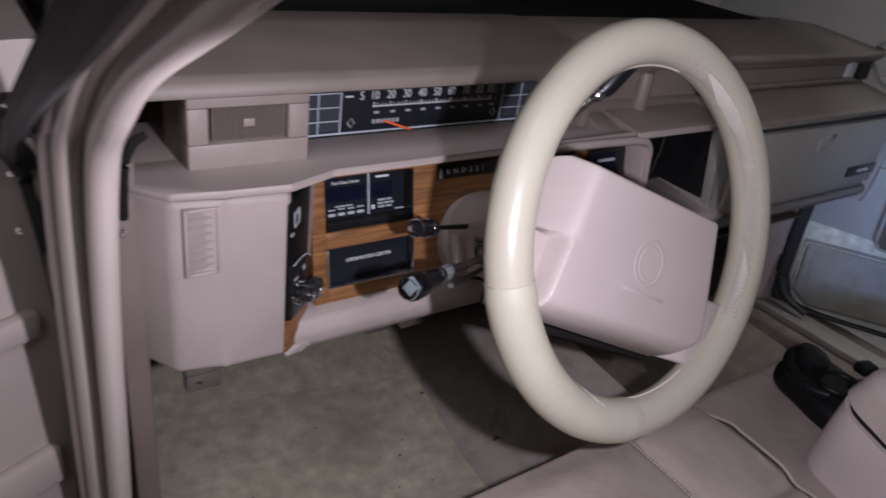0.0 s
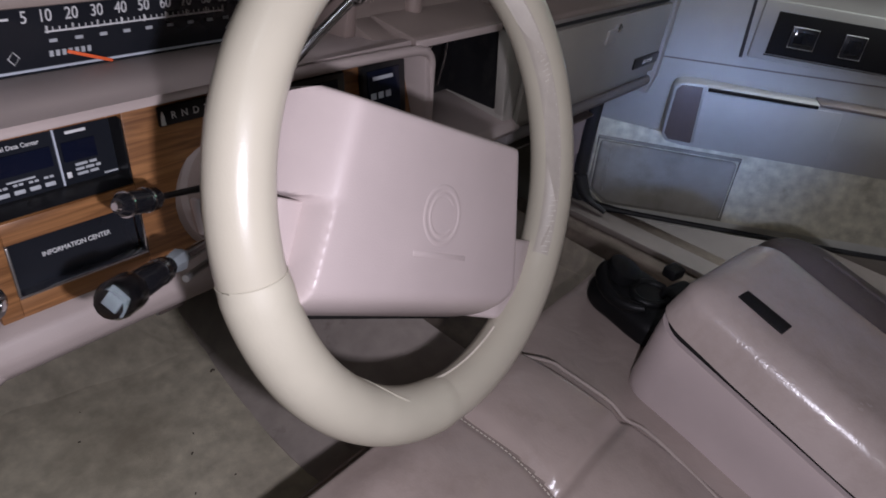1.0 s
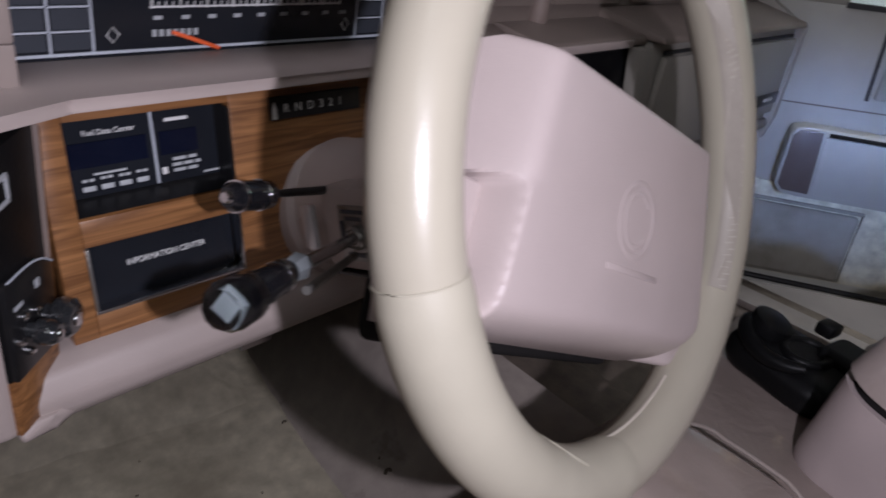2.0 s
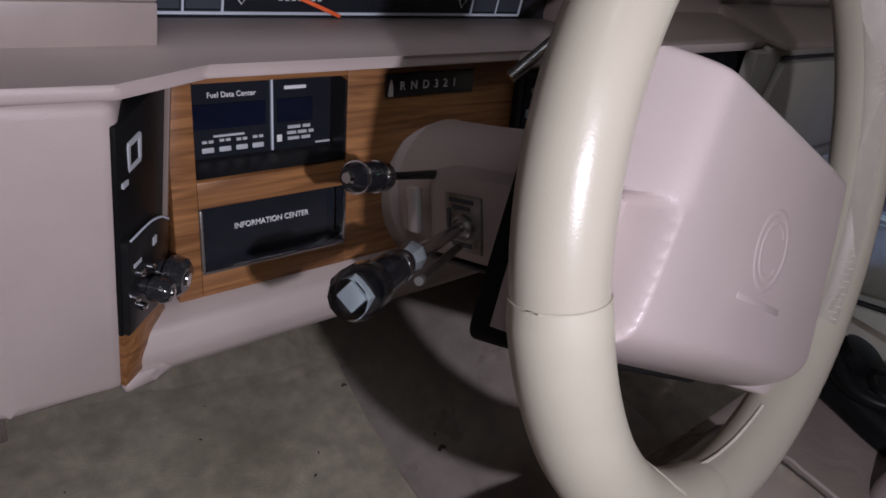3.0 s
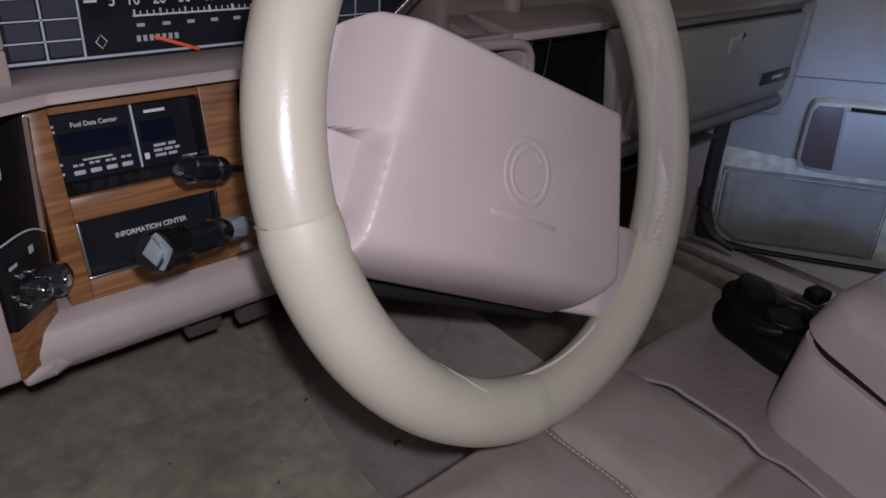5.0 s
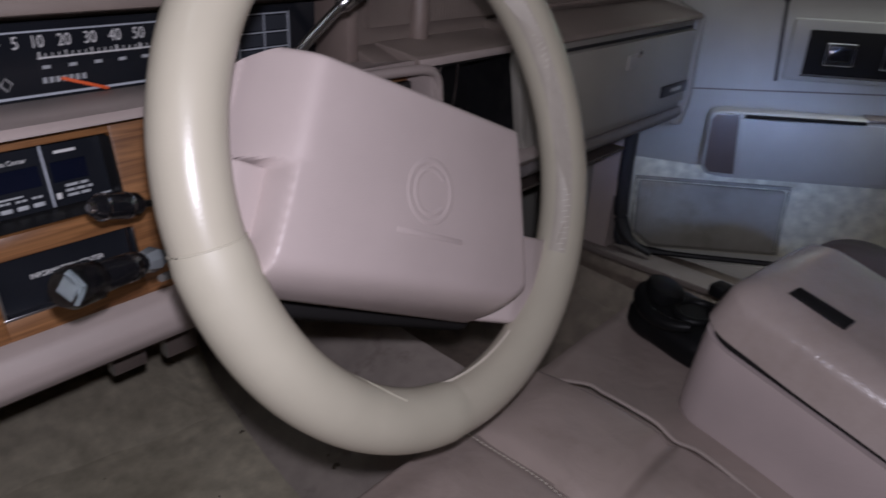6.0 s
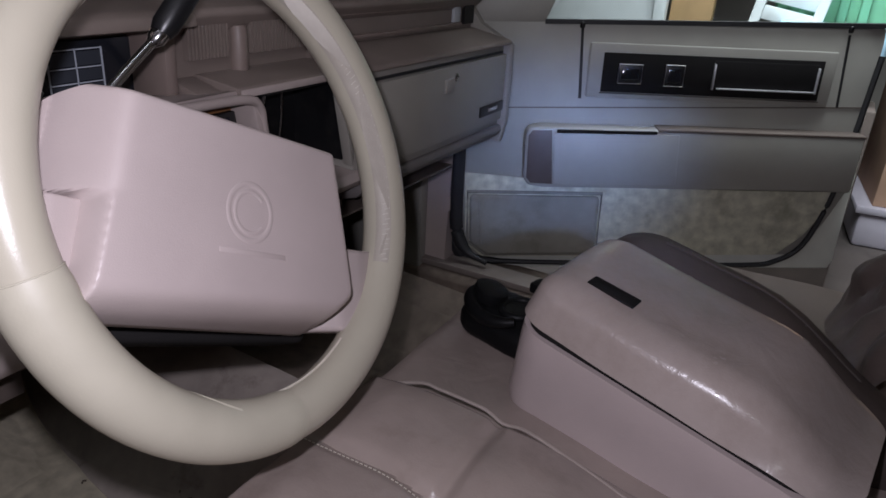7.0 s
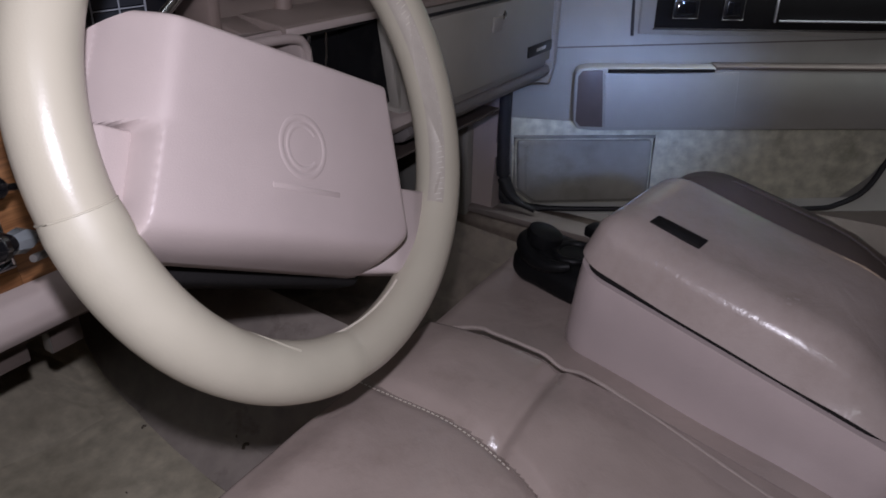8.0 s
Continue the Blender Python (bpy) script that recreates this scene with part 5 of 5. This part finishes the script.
# ---- things seen outside the passenger side ----
def carton(name, c, s, rz, material, label, print_bars=()):
    ob = thing(name, label, "box", pose(c[0], c[1], c[2], 0, 0, rz))
    part("carton", box((0, 0, s[2] / 2), s, 0.004), material, ob)
    part("tape", box((0, 0, s[2] + 0.0005), (s[0] * 0.98, 0.05, 0.001)), M_PALEBOX, ob)
    for y, z, w, h in print_bars:
        part("print_bar", box((-s[0] / 2 - 0.0006, y, z), (0.001, w, h)), M_REDPRINT, ob)
    return ob


tub = thing("storage_chest", "low lilac white plastic chest on the garage floor", "chest", pose(3.28, -1.28, 0.0, 0, 0, 6))
part("body", box((0, 0, 0.074), (0.55, 1.38, 0.148), 0.02), M_LILAC, tub)
part("lid", box((0, 0, 0.165), (0.58, 1.42, 0.034), 0.01), M_LILAC, tub)
carton("cardboard_box", (3.28, -1.28, 0.183), (0.52, 1.30, 0.92), 6, M_CARD, "brown cardboard box with red print on the chest", ((0.38, 0.19, 0.24, 0.05), (0.36, 0.12, 0.30, 0.036), (0.44, 0.28, 0.10, 0.075), (0.38, 0.44, 0.3, 0.03), (-0.15, 0.6, 0.15, 0.045)))
board = single("pale_board", span(2.22, 2.26, 0.20, 1.10, 0, 1.7, 0.004), M_PALEBOX, "pale grey painted board leaning in the garage", "board")
single("white_batten", span(2.17, 2.21, 0.165, 0.205, 0, 1.7, 0.004), M_PALEBOX, "white painted batten beside the board", "batten")
single("timber_panel", span(2.22, 2.26, 0.02, 0.16, 0, 1.9, 0.004), M_TIMBER, "brown timber panel in the garage", "panel")
shut = thing("shutter", "white slatted shutter leaning against the timber", "shutter", pose(2.16, -0.06, 0.0, 9, 0, 0))
for y in (-0.09, 0.085):
    part("stile", box((0, y, 0.65), (0.03, 0.03, 1.3), 0.003), M_PALEBOX, shut)
for k in range(22):
    part("slat", box((0, 0, 0.12 + k * 0.055), (0.012, 0.15, 0.042), 0.002, pose(0, 0, 0)), M_PALEBOX, shut)
carton("green_carton", (2.45, -0.32, 0.0), (0.3, 0.34, 1.4), 6, M_GREENBOX, "green carton with worn sides standing behind the tub")
for y in (-0.42, -0.36, -0.29, -0.22):
    single("green_fold", box((2.285, y, 0.95), (0.02, 0.03, 0.5), 0.008, pose(0, 0, 0)), M_GREENBOX, "green fabric fold hanging on the carton", "fabric fold", group="green folds")
blue = thing("blue_tub", "pale blue plastic tub on a crate", "tub", pose(2.17, -0.35, 0.70))
part("body", pad_mesh((-0.07, 0.07, -0.14, 0.14), (-0.09, 0.09, -0.16, 0.16), 0.03, 0.03, 0.0, 0.225), M_BLUEBOX, blue)
crate = single("crate", span(2.06, 2.28, -0.52, -0.20, 0, 0.699, 0.006), M_DARKWOOD, "timber crate under the blue tub", "crate")

rnd = random.Random(4)
bits = bmesh.new()
for k in range(24):
    x, y = rnd.uniform(-0.30, 0.30), rnd.uniform(0.18, 0.60)
    z = (mat_height(x, y) + 0.008 if x < mat_edge(y) else hump_height(x, y)) + 0.0015
    s = rnd.uniform(0.0008, 0.0022)
    box((0, 0, 0), (s * 2, s, s * 0.6), 0.0, pose(x, y, z, 0, 0, rnd.uniform(0, 180)), bits)
single("carpet_dirt", bits, M_DIRT, "dark crumbs of dirt scattered on the carpet", "dirt", "stuff")
for x, y, s in ((0.100, 0.440, 0.0034), (0.135, 0.262, 0.0055), (0.142, 0.285, 0.003), (0.19, 0.42, 0.002)):
    lf = bmesh.new()
    tube(smooth_path([(-s, 0, 0), (0, s * 0.5, s * 0.35), (s, -s * 0.2, 0.1 * s)], 4), s * 0.45, 6, False, lf)
    single("dry_leaf", lf, M_DIRT, "small dark dry leaf on the tunnel carpet", "leaf", group="dry leaves", m=pose(x, y, hump_height(x, y) + 0.004))
